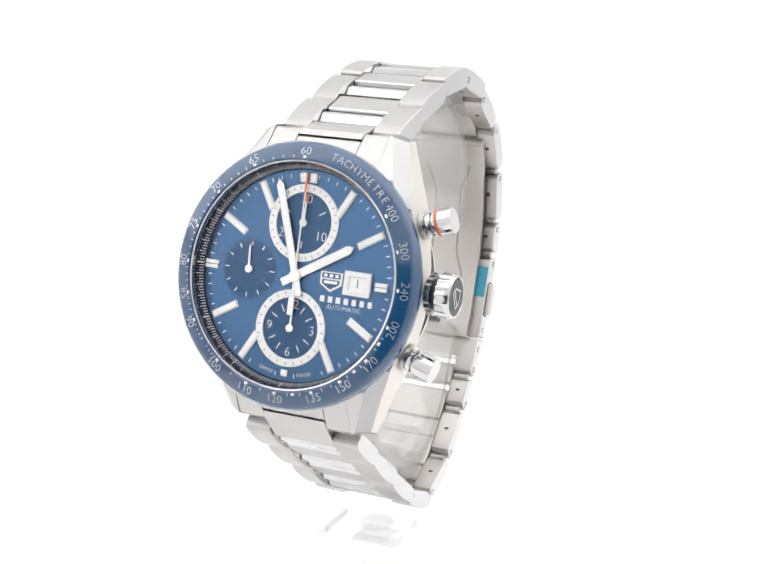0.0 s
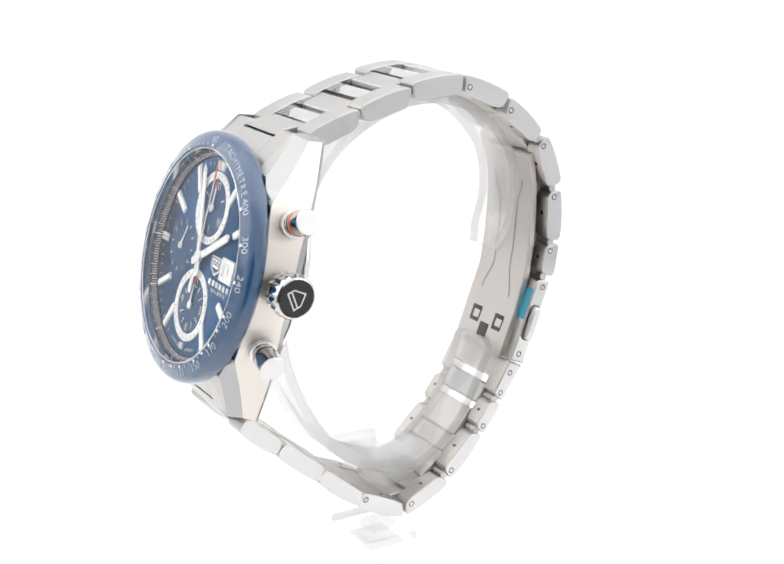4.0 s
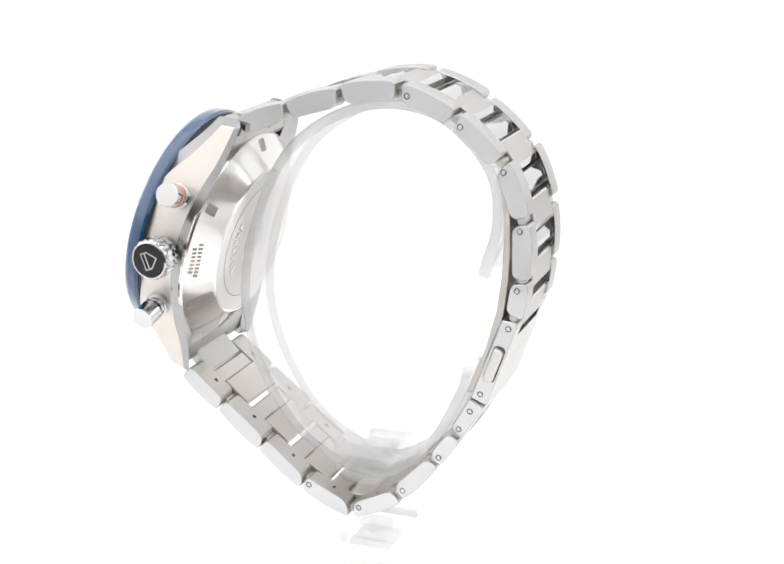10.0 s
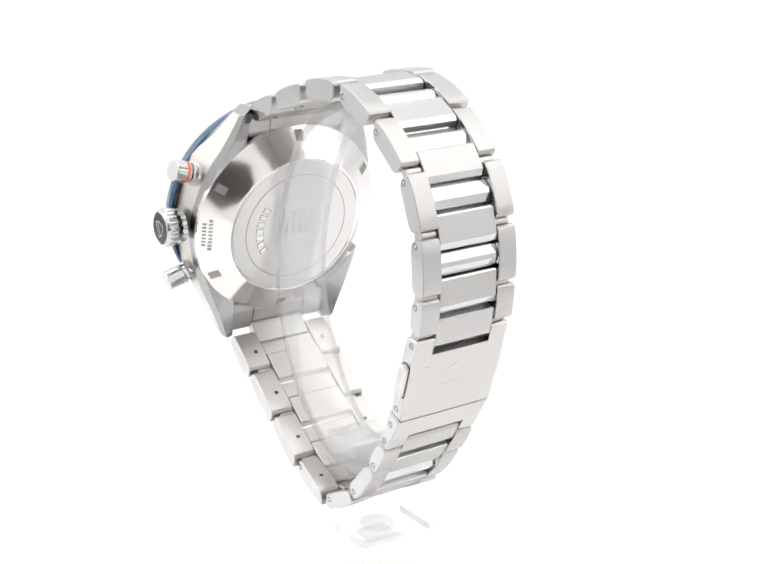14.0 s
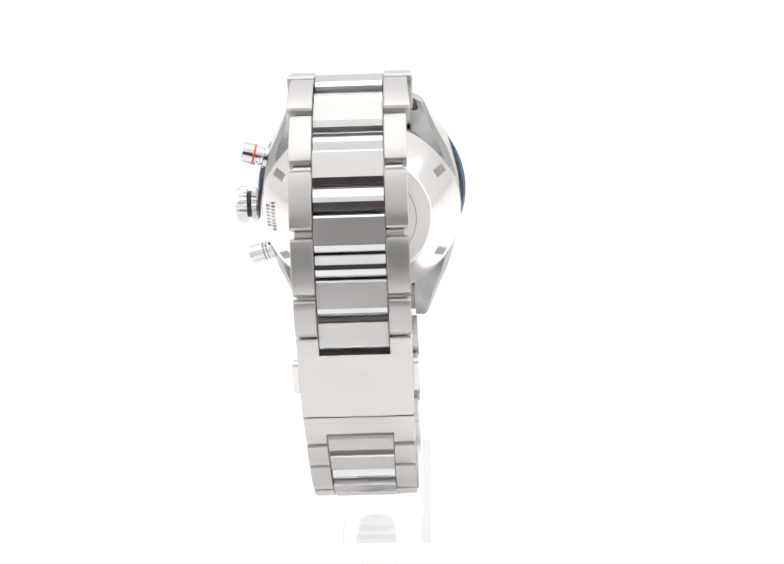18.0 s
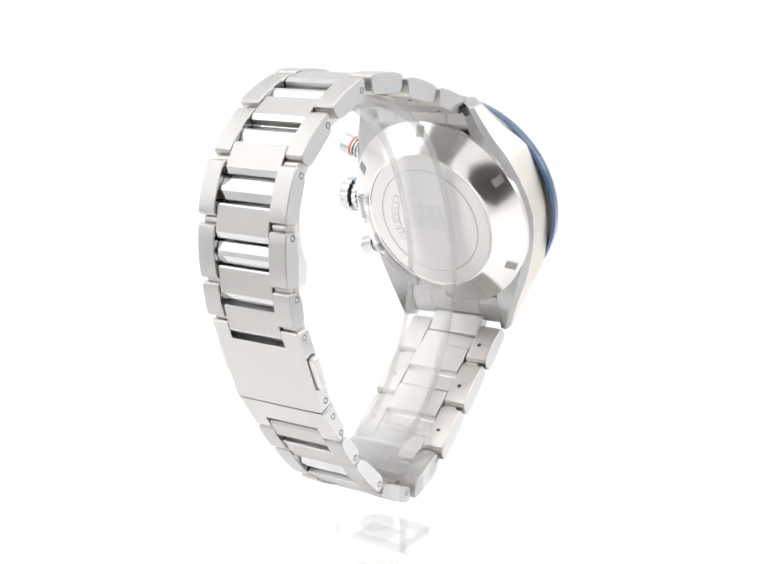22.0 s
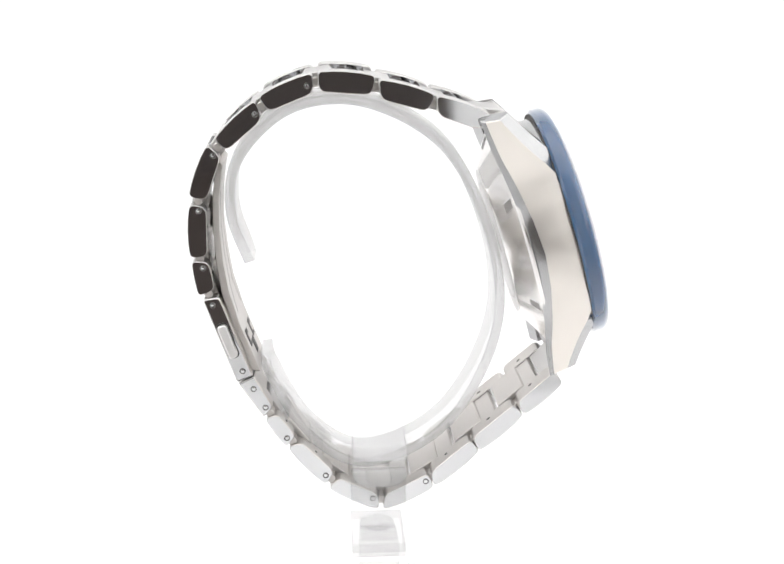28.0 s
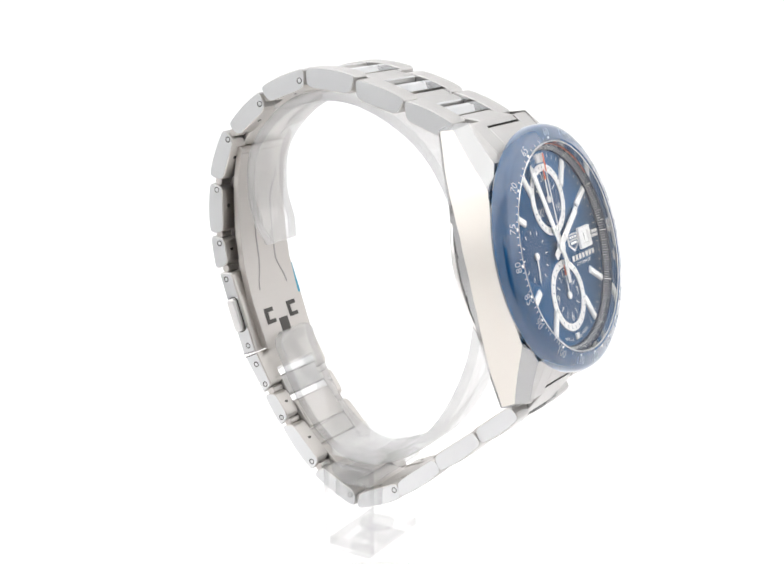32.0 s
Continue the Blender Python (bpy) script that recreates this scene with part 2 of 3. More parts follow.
# the dim room round the box
board("floor", (-1.5, -1.5, -0.15), (1.5, 1.5, -0.11), table_dark, "dark table top under the light box", "table top")
board("wall_north", (-1.5, 1.5, -0.112), (1.5, 1.52, 1.5), room_dark, "dark plain room wall")
board("wall_south_room", (-1.5, -1.52, -0.112), (1.5, -1.5, 1.5), room_dark, "dark plain room wall")
board("wall_east_room", (1.5, -1.5, -0.112), (1.52, 1.5, 1.5), room_dark, "dark plain room wall")
board("wall_west_room", (-1.52, -1.5, -0.112), (-1.5, 1.5, 1.5), room_dark, "dark plain room wall")

# ---------------------------------------------------------------- wristwatch
BODY_Z = EYE_Z - 0.07019
watch = tagged(new("wristwatch"), "steel chronograph wristwatch with blue dial and bracelet on clear stand", "wristwatch")
LEAN = radians(15.77)
CASE = Matrix(((1, 0, 0, 0.15), (0, math.sin(LEAN), -math.cos(LEAN), -34.2), (0, math.cos(LEAN), math.sin(LEAN), 16.0), (0, 0, 0, 1)))


def clock(angle, r=0.0, z=0.0):
    """On the dial, r from its centre towards a clock angle in degrees."""
    a = radians(angle)
    return Vector((r * math.sin(a), r * math.cos(a), z))


def at_clock(angle, r, z, inwards=False):
    return CASE @ Matrix.Translation(clock(angle, r, z)) @ pose(0, 0, 0, 0, 0, -angle + (180 if inwards else 0))


# case: a turned middle and two flanks that run out into the lugs
XO = [(0, 19.3), (4, 18.95), (8, 18.1), (12.2, 16.9), (22.9, 12.5)]
NE = [(0, -1.55), (12.2, -1.62), (22.9, -7.75)]
NT = [(0, -1.5), (16.4, -1.5), (22.9, -6.0)]
FW = [(0, 0.02), (11.0, 0.03), (13.0, 1.8), (16, 1.94), (22.9, 2.03)]
NS = [(0, -6.9), (6, -7.35), (11.6, -8.3), (16.8, -9.4), (22.9, -10.15)]
NB = [(0, -9.0), (9.5, -9.3), (14, -9.9), (18.7, -10.6), (22.9, -10.85)]
UPS = [22.9, 22.75, 22.2, 21.3, 20, 18, 16.4, 15, 14, 13, 12.2, 11.5, 10.8, 8, 6, 4, 2, 0]
case_bm = bmesh.new()
for side in (1, -1):
    rings = []
    for up in UPS + [-u for u in UPS[-2::-1]]:
        a = abs(up)
        xo, ne, nt, ns, nb = lerp(XO, a), lerp(NE, a), lerp(NT, a), lerp(NS, a), lerp(NB, a)
        xf = xo - lerp(FW, a)
        sec = [(9.95, nt), (xf, nt), (xo, min(ne, nt - 0.01)), (xo, ns), (xo - (ns - nb) * lerp([(6, 0.3), (12, 1.0)], a), nb), (9.95, nb + (0.0 if a < 9 else min(1.2, (a - 9) * 0.35)))]
        # the lug ends lean outwards towards the back and are cut back towards the flank
        ramp = max(0.0, min(1.0, (a - 14) / 8.9))
        sg = 1 if up >= 0 else -1
        end = 0.14 if a == 22.9 else 0.0
        rings.append([CASE @ Vector((side * (x - (end if x > 11 else 0)), up + sg * ramp * (0.13 * (-n - 5.9) - 0.33 * (x - 10.64)), n - (end * 0.6 if k in (0, 1, 2) else -end * 0.6 if k in (3, 4) else 0))) for k, (x, n) in enumerate(sec)])
    first = len(case_bm.faces)
    skin(case_bm, rings)
    case_bm.faces.ensure_lookup_table()
    for i in range(first, len(case_bm.faces)):
        case_bm.faces[i].material_index = 1 if i >= first + (len(rings) - 1) * 6 else (2, 1, 0, 1, 1, 1)[(i - first) % 6]
first = len(case_bm.faces)
lathe(case_bm, [(0, -1.46), (19.0, -1.46), (19.15, -1.6), (19.15, -3.6), (19.1, -5.0), (18.9, -8.5), (18.0, -8.9), (0, -8.9)], 96, CASE)
case_bm.faces.ensure_lookup_table()
for f in case_bm.faces[first:]:
    f.material_index = 1
case = part("case_body", case_bm, [case_steel, facet_steel, brushed], watch, "brushed steel case with polished lug facets", 18)

for sx in (1, -1):
    # dark hexagons paint the shade of the holes at the upper lug tips
    hexagon = [(sx * 10.75 + 0.85 * math.cos(math.tau * k / 6), 22.0 + 1.0 * math.sin(math.tau * k / 6)) for k in range(6)]
    part("lug_hole_shade", slab(bmesh.new(), hexagon, -10.35, -9.0, 0.0, CASE), dark_steel, case, "dark hexagon standing for the shade in a spring bar hole")

# bezel, its scale, the crystal
bezel_bm = lathe(bmesh.new(), [(17.5, 0.2), (17.5, 1.95), (17.75, 2.1), (19.55, 1.62), (20.12, 1.25), (20.54, 0.45), (20.54, -0.9), (20.2, -1.36), (17.5, -1.36), (17.5, 0.2)], 160, CASE)
bezel = part("bezel", bezel_bm, ceramic, watch, "glossy blue ceramic tachymeter bezel")
# dark ring that paints the shade line under the bezel
part("bezel_gap_shade", lathe(bmesh.new(), [(19.0, -1.56), (19.9, -1.56), (19.9, -1.37), (19.0, -1.37), (19.0, -1.56)], 128, CASE), dark_steel, watch, "dark ring standing for the shade in the gap under the bezel")
part("crystal_rim", lathe(bmesh.new(), [(17.2, 0.6), (17.5, 0.6), (17.5, 1.98), (17.42, 2.06), (17.2, 2.0), (17.2, 0.6)], 128, CASE), polished, watch, "polished steel rim round the crystal")
scale_bm = bmesh.new()
for v in (60, 65, 70, 75, 80, 85, 90, 100, 110, 120, 135, 150, 170, 200, 240, 300, 400):
    ang = (3600 / v * 6) % 360
    lettering(scale_bm, str(v), 1.85, at_clock(ang, 18.9, 1.81) @ pose(0, 0, 0, -14.9) @ pose(0, 0, 0, 0, 0, 180 if 100 < ang < 262 else 0), 0.05, 1.0)
for i, ch in enumerate("TACHYMETRE"):
    lettering(scale_bm, ch, 1.7, at_clock(14.9 + 3.6 * i, 18.92, 1.81) @ pose(0, 0, 0, -14.9), 0.05)
part("bezel_lettering", scale_bm, grey_print, bezel, "silver tachymeter numbers")
for v in (60, 65, 70, 75, 80, 85, 90, 100, 110, 120, 127, 135, 150, 160, 170, 185, 200, 240, 300, 400):
    ang = (3600 / v * 6) % 360
    part("bezel_dot", slab(bmesh.new(), rect(0, 0, 0.5, 0.36), 0, 0.06, 0.02, at_clock(ang, 17.98, 2.02) @ pose(0, 0, 0, -14.9)), white_print, bezel)
tick = bmesh.new()
for v in [60 + i for i in range(1, 40) if i % 5] + [105, 115, 125, 130, 140, 145, 155, 165, 180, 190]:
    slab(tick, rect(0, 0, 0.11, 0.42), 0, 0.06, 0.01, at_clock(3600 / v * 6, 18.03, 2.01) @ pose(0, 0, 0, -14.9))
tagged(part("bezel_tick", tick, grey_print, bezel), kind="stuff")
dome = [(0, 1.78), (16.9, 1.74), (17.14, 1.7), (17.14, 2.2), (16.7, 2.42), (16.2, 2.46), (0, 2.52)]
crystal = part("crystal", lathe(bmesh.new(), dome, 128, CASE), sapphire, watch, "clear domed sapphire crystal", 40)
crystal.visible_shadow = False

# dial and flange
DZ = -0.5
dial = part("dial", disc(bmesh.new(), 16.6, DZ - 0.5, DZ - 0.1, 96, CASE), dark_steel, watch, "blue sunray chronograph dial")
FACE = Matrix.Translation((CASE @ Vector((0, 0, DZ))) * MM) @ CASE.to_3x3().to_4x4()
part("dial_face", disc(bmesh.new(), 16.6, -0.08, 0, 128), dial_blue, dial, "blue sunray dial face", at=FACE)
flange = part("flange", lathe(bmesh.new(), [(16.2, DZ), (17.15, 0.9), (17.15, -0.8), (16.2, -0.8), (16.2, DZ)], 160, CASE), flange_dark, watch, "dark sloping minute flange")
mt = bmesh.new()
slope = math.degrees(math.atan2(1.4, 0.95))
for i in range(240):
    ln = 1.15 if i % 4 == 0 else 0.75
    slab(mt, rect(0, ln / 2 - 0.55, 0.18 if i % 20 == 0 else 0.095, ln), 0, 0.03, 0.005, at_clock(i * 1.5, 16.72, 0.28) @ pose(0, 0, 0, slope))
tagged(part("minute_scale", mt, white_print, flange, "fine white minute scale"), kind="stuff")
red = bmesh.new()
for i in range(44):
    slab(red, rect(0, 0.62, 0.30, 0.12), 0, 0.035, 0.005, at_clock(2 + i * 1.15, 16.72, 0.28) @ pose(0, 0, 0, slope))
part("orange_arc", red, orange, flange, "orange arc on the flange")
mk = bmesh.new()
for i in range(60):
    if i % 5 and i not in (27, 28, 32, 33):
        slab(mk, rect(0, 0, 0.14, 0.62), 0, 0.02, 0.005, at_clock(i * 6, 15.35, DZ))
tagged(part("minute_mark", mk, white_print, dial), kind="stuff")


def hour_marker(angle, r0, r1, w):
    m = at_clock(angle, (r0 + r1) / 2, DZ)
    h = part("hour_marker", slab(bmesh.new(), rect(0, 0, w, r1 - r0), 0, 0.45, 0.16, m), hand_steel, dial, "polished applied hour marker")
    part("lume_strip", slab(bmesh.new(), rect(0, 0, w * 0.62, (r1 - r0) * 0.9), 0.44, 0.47, 0.01, m), lume, h)


for h in (1, 2, 4, 5, 7, 8, 10, 11):
    hour_marker(h * 30, 11.1, 15.8, 1.15)
for dx in (-0.78, 0.78):
    part("hour_marker", slab(bmesh.new(), rect(dx, 15.0, 1.2, 1.5), DZ, DZ + 0.45, 0.14, CASE), hand_steel, dial, "polished applied hour marker")
for dx in (-0.36, 0.36):
    part("hour_marker", slab(bmesh.new(), rect(14.3, dx, 2.1, 0.6), DZ, DZ + 0.4, 0.1, CASE), hand_steel, dial, "polished applied hour marker")
    part("hour_marker", slab(bmesh.new(), rect(-15.0, dx, 2.3, 0.6), DZ, DZ + 0.4, 0.1, CASE), hand_steel, dial, "polished applied hour marker")
part("hour_marker", slab(bmesh.new(), rect(0, -15.0, 1.1, 1.0), DZ, DZ + 0.35, 0.1, CASE), hand_steel, dial, "polished applied hour marker")


def hand(name, length, tail, w0, w1, z, mat, parent, angle, centre=(0, 0), thick=0.16, label="", tip=0.0):
    """A hand as an object of its own that turns about the dial's normal."""
    poly = [(-w0 / 2, -tail), (w0 / 2, -tail), (w1 / 2, length - tip), (0.02, length), (-0.02, length), (-w1 / 2, length - tip)]
    bm = slab(bmesh.new(), poly, 0, thick, min(0.06, w1 * 0.3))
    c = CASE @ Vector((centre[0], centre[1], z))
    base = Matrix.Translation(c * MM) @ CASE.to_3x3().to_4x4()
    ob = part(name, bm, mat, parent, label, at=base @ pose(0, 0, 0, 0, 0, -angle))
    return ob, base


def subdial(cx, cy, r_in, r_out, ring, words, hand_angle, hand_len, tip_colour):
    m = CASE @ Matrix.Translation((cx, cy, DZ))
    s = part("subdial", disc(bmesh.new(), r_in + 0.1, 0.0, 0.03, 72, m), sub_blue, dial, "recessed dark blue counter")
    if ring:
        part("subdial_ring", tube(bmesh.new(), r_in, r_out, 0.0, 0.22, 96, m, 0.08), silver, s, "silvered counter ring")
        rt = bmesh.new()
        for i in range(30 if ring == 30 else 24):
            a = i * 360 / (30 if ring == 30 else 24)
            slab(rt, rect(0, 0, 0.1, 0.45), 0.22, 0.235, 0.003, m @ pose(0, 0, 0, 0, 0, -a) @ Matrix.Translation((0, (r_in + r_out) / 2 + 0.1, 0)))
        tagged(part("ring_tick", rt, sub_blue, s, "fine blue ticks"), kind="stuff")
    ink = bmesh.new()
    for a, text in words:
        mm = m @ Matrix.Translation(clock(a, r_in * (0.78 if text != "|" else 0.72), 0.035))
        if text == "|":
            slab(ink, rect(0, 0, 0.14, 1.2 if ring else 0.75), 0, 0.02, 0.004, m @ Matrix.Translation(clock(a, r_in * (0.72 if ring else 0.88), 0.03)) @ pose(0, 0, 0, 0, 0, -a))
        else:
            lettering(ink, text, 2.05, mm, 0.03)
    part("subdial_print", ink, white_print, s, "white counter print")
    h, base = hand("subdial_hand", hand_len, 0.5, 0.42, 0.3, DZ + 0.3, hand_steel, watch, hand_angle, (cx, cy), 0.12, "slim polished counter hand", 0.5)
    part("hand_hub", disc(bmesh.new(), 0.62, -0.1, 0.22, 24, None, 0.1), hand_steel, h)
    if tip_colour:
        part("hand_tip", slab(bmesh.new(), [(-0.28, hand_len - 1.3), (0.28, hand_len - 1.3), (0.0, hand_len + 0.4)], -0.01, 0.15, 0.02), orange, h, "orange hand tip")
    return h, base


subdial(0, 8.1, 4.7, 5.95, 30, [(0, "30"), (120, "10"), (240, "20"), (60, "|"), (180, "|"), (300, "|")], 2, 4.6, True)
subdial(0, -8.1, 4.7, 5.95, 24, [(0, "12"), (90, "3"), (180, "6"), (270, "9")] + [(a, "|") for a in (30, 60, 120, 150, 210, 240, 300, 330)], 2, 4.7, True)
seconds_hand, SECONDS_BASE = subdial(-8.35, 0, 4.5, 4.6, 0, [(a, "|") for a in range(0, 360, 30)], 0, 3.9, False)

# date, emblem, printed words
date = part("date_frame", skin(bmesh.new(), [[CASE @ Vector((x, y, z)) for x, y in pl] for z, pl in (
    (DZ, rect(10.3, 0, 4.5, 3.7)), (DZ + 0.4, rect(10.3, 0, 4.4, 3.6)), (DZ + 0.4, rect(10.3, 0, 2.9, 2.3)), (DZ + 0.1, rect(10.3, 0, 2.5, 1.9)))], True), silver, dial, "silvered date frame")
part("date_disc", slab(bmesh.new(), rect(10.3, 0, 2.5, 1.9), DZ + 0.09, DZ + 0.12, 0.0, CASE), lume, date, "white date disc")
part("date_numeral", lettering(bmesh.new(), "1", 2.0, CASE @ Matrix.Translation((10.3, 0, DZ + 0.14)), 0.02), black_enamel, date)
emblem = part("emblem", slab(bmesh.new(), [(4.0, 1.3), (4.0, -0.6), (5.85, -1.75), (7.7, -0.6), (7.7, 1.3)], DZ, DZ + 0.16, 0.05, CASE), hand_steel, dial, "applied silver shield emblem")
eb = bmesh.new()
slab(eb, rect(5.85, 0.72, 3.1, 0.75), DZ + 0.16, DZ + 0.18, 0.0, CASE)
slab(eb, [(4.4, 0.1), (4.4, -0.5), (5.85, -1.35), (7.3, -0.5), (7.3, 0.1)], DZ + 0.16, DZ + 0.18, 0.0, CASE)
part("emblem_field", eb, sub_blue, emblem)
ew = bmesh.new()
for dx, w in ((-0.95, 0.55), (0, 0.6), (0.95, 0.55)):
    slab(ew, rect(5.85 + dx, 0.72, w, 0.42), DZ + 0.18, DZ + 0.195, 0.0, CASE)
slab(ew, rect(5.85, -0.28, 2.2, 0.42), DZ + 0.18, DZ + 0.195, 0.0, CASE)
part("emblem_bars", ew, white_print, emblem)
words = bmesh.new()
for i in range(7):
    slab(words, rect(4.75 + i * 1.33, -2.85, 0.74, 0.92), DZ, DZ + 0.12, 0.03, CASE)
part("name_bars", words, hand_steel, dial, "raised silver name bars")
lettering_bm = lettering(bmesh.new(), "AUTOMATIC", 0.95, CASE @ Matrix.Translation((8.45, -4.0, DZ + 0.02)), 0.02, 1.05)
for ang, text in ((192.5, "SWISS"), (167.5, "MADE")):
    lettering(lettering_bm, text, 0.85, at_clock(ang, 15.2, DZ + 0.03, True), 0.03, 1.1)
part("dial_lettering", lettering_bm, white_print, dial)

# main pointers
hour_hand, _ = hand("hour_hand", 10.6, 2.6, 1.25, 1.35, DZ + 0.47, hand_steel, watch, 59.5, label="faceted steel hour hand", tip=0.9)
part("lume_strip", slab(bmesh.new(), rect(0, 6.2, 0.8, 6.4), 0.155, 0.175, 0.0), lume, hour_hand)
minute_hand, _ = hand("minute_hand", 15.1, 3.2, 1.15, 1.25, DZ + 0.66, hand_steel, watch, 341.5, label="faceted steel minute hand", tip=0.9)
part("lume_strip", slab(bmesh.new(), rect(0, 8.6, 0.75, 10.2), 0.155, 0.175, 0.0), lume, minute_hand)
chrono, _ = hand("chronograph_hand", 15.6, 6.0, 0.34, 0.2, DZ + 0.86, hand_steel, watch, 0.0, label="slim chronograph seconds hand", tip=0.2, thick=0.1)
part("hand_tip", slab(bmesh.new(), rect(0, 14.2, 0.3, 3.0), -0.01, 0.12, 0.02), orange, chrono, "orange hand tip")
part("counterweight", slab(bmesh.new(), rect(0, -4.6, 0.95, 2.9), -0.01, 0.13, 0.04), hand_steel, chrono)
part("hand_hub", disc(bmesh.new(), 0.95, -0.5, 0.16, 32, None, 0.1), hand_steel, chrono)

# caseback
cb = bmesh.new()
lathe(cb, [(0, -8.8), (18.95, -8.8), (19.2, -9.1), (19.05, -9.45), (13.95, -12.4), (13.7, -12.72), (13.4, -12.74), (13.2, -12.6), (0, -12.5)], 120, CASE)
caseback = part("caseback", cb, cone_steel, watch, "polished steel screwed caseback")
part("back_disc", disc(bmesh.new(), 13.2, -12.66, -12.4, 96, CASE), back_steel, caseback, "satin engraved centre disc")
# a dark raised ring paints the groove's shade
part("disc_groove_shade", tube(bmesh.new(), 10.5, 10.66, -12.69, -12.6, 96, CASE), recess_shade_steel, caseback, "dark ring standing for the shade of a fine turned groove")
part("back_groove", tube(bmesh.new(), 19.12, 19.27, -9.08, -8.75, 96, CASE), cone_steel, caseback)
conem = math.degrees(math.atan2(2.95, 5.1))
for a in (0, 60, 120, 180, 240, 300):
    NM = CASE @ Matrix.Translation(clock(a, 17.5, -10.35)) @ pose(0, 0, 0, 0, 0, -a) @ pose(0, 0, 0, 180 + conem)
    # the slot is not cut: a dark plate paints its shade
    notch = part("key_notch_shade", slab(bmesh.new(), rect(0, 0, 1.8, 2.2), -0.1, 0.05, 0.02, NM), recess_shade_steel, caseback, "dark plate standing for the shade in a key slot")
    part("notch_edge", slab(bmesh.new(), rect(0.78, 0, 0.22, 2.2), -0.1, 0.1, 0.03, NM), polished, notch)
eng, outline_bm = bmesh.new(), bmesh.new()
for i, (w, h, y) in enumerate(((6.4, 1.9, 2.2), (7.2, 1.9, -0.4))):
    for k in range(3 if i == 0 else 5):
        n = 3 if i == 0 else 5
        at = CASE @ Matrix.Translation((0, 0, -12.66)) @ pose(0, 0, 0, 0, 180, 0)
        slab(eng, rect((k - (n - 1) / 2) * w / n, y, w / n * 0.66, h), 0, 0.12, 0.04, at)
        slab(outline_bm, rect((k - (n - 1) / 2) * w / n, y, w / n * 0.66 + 0.3, h + 0.3), 0, 0.025, 0.01, at)
for i in range(7):
    at = CASE @ Matrix.Translation((0, 0, -12.66)) @ pose(0, 0, 0, 0, 180, 0) @ pose(0, 0, 0, 0, 0, 58 + 10.5 * i)
    slab(eng, rect(0, 7.7, 0.85, 1.4), 0, 0.12, 0.04, at)
    slab(outline_bm, rect(0, 7.7, 1.08, 1.65), 0, 0.025, 0.01, at)
# dark plates under the raised bars paint the shade round them
part("engraving_shade", outline_bm, recess_shade_steel, caseback, "dark plates standing for the shade round the engraving")
part("back_engraving", eng, hand_steel, caseback, "raised emblem and name bars")
er = bmesh.new()
for row, n in ((0, 9), (1, 7)):
    for i in range(n):
        slab(er, rect((i - (n - 1) / 2) * 0.72, -row * 1.15, 0.36, 0.75), 0, 0.03, 0.005, CASE @ Matrix.Translation(clock(90, 16.9, -10.70)) @ pose(0, 0, 0, 0, 0, -90) @ pose(0, 0, 0, 180 + conem))
part("number_bars", er, recess_shade_steel, caseback, "two rows of engraved number bars")

# crown and pushers
def side_axis(up, n, lean):
    """Frame at the case's flank whose z points outwards along x, leaning towards up."""
    return CASE @ Matrix.Translation((0, up, n)) @ pose(0, 0, 0, 0, 0, lean) @ pose(0, 0, 0, 0, 90, 0)


CR = side_axis(0.1, -5.35, 0)
crown_bm = bmesh.new()
rings = []
for z, r0, flute in ((20.0, 2.8, 0), (20.3, 3.15, 0.12), (21.2, 3.2, 0.12), (21.4, 2.5, 0), (22.0, 2.5, 0), (22.1, 3.4, 0.12), (23.5, 3.45, 0.12), (23.75, 3.42, 0.02), (24.2, 3.22, 0), (24.35, 2.95, 0), (24.2, 2.85, 0)):
    rings.append([CR @ Vector(((r0 + flute * math.cos(18 * a)) * math.cos(a), (r0 + flute * math.cos(18 * a)) * math.sin(a), z)) for a in [math.tau * i / 144 for i in range(144)]])
skin(crown_bm, rings)
crown = part("crown", crown_bm, polished, watch, "fluted polished steel crown")
part("crown_seal", tube(bmesh.new(), 1.8, 2.62, 21.35, 22.05, 48, CR), black_enamel, crown, "black rubber seal ring")
part("crown_cap", disc(bmesh.new(), 2.86, 24.1, 24.32, 64, CR, 0.08), black_enamel, crown, "black enamelled end cap")
sh = bmesh.new()
SHIELD = [(-1.5, 1.15), (-1.5, -0.2), (0, -1.75), (1.5, -0.2), (1.5, 1.15)]
CRM = CR @ pose(0, 0, 24.32, 0, 0, 125)
ins = shrink(SHIELD, 0.22)
skin(sh, [[CRM @ Vector((x, y, z)) for x, y in pl] for z, pl in ((0, SHIELD), (0.07, SHIELD), (0.07, ins), (0, ins))], loop=True)
slab(sh, rect(0, 0.35, 2.7, 0.24), 0, 0.07, 0.02, CRM)
part("crown_emblem", sh, polished, crown, "raised steel shield outline")
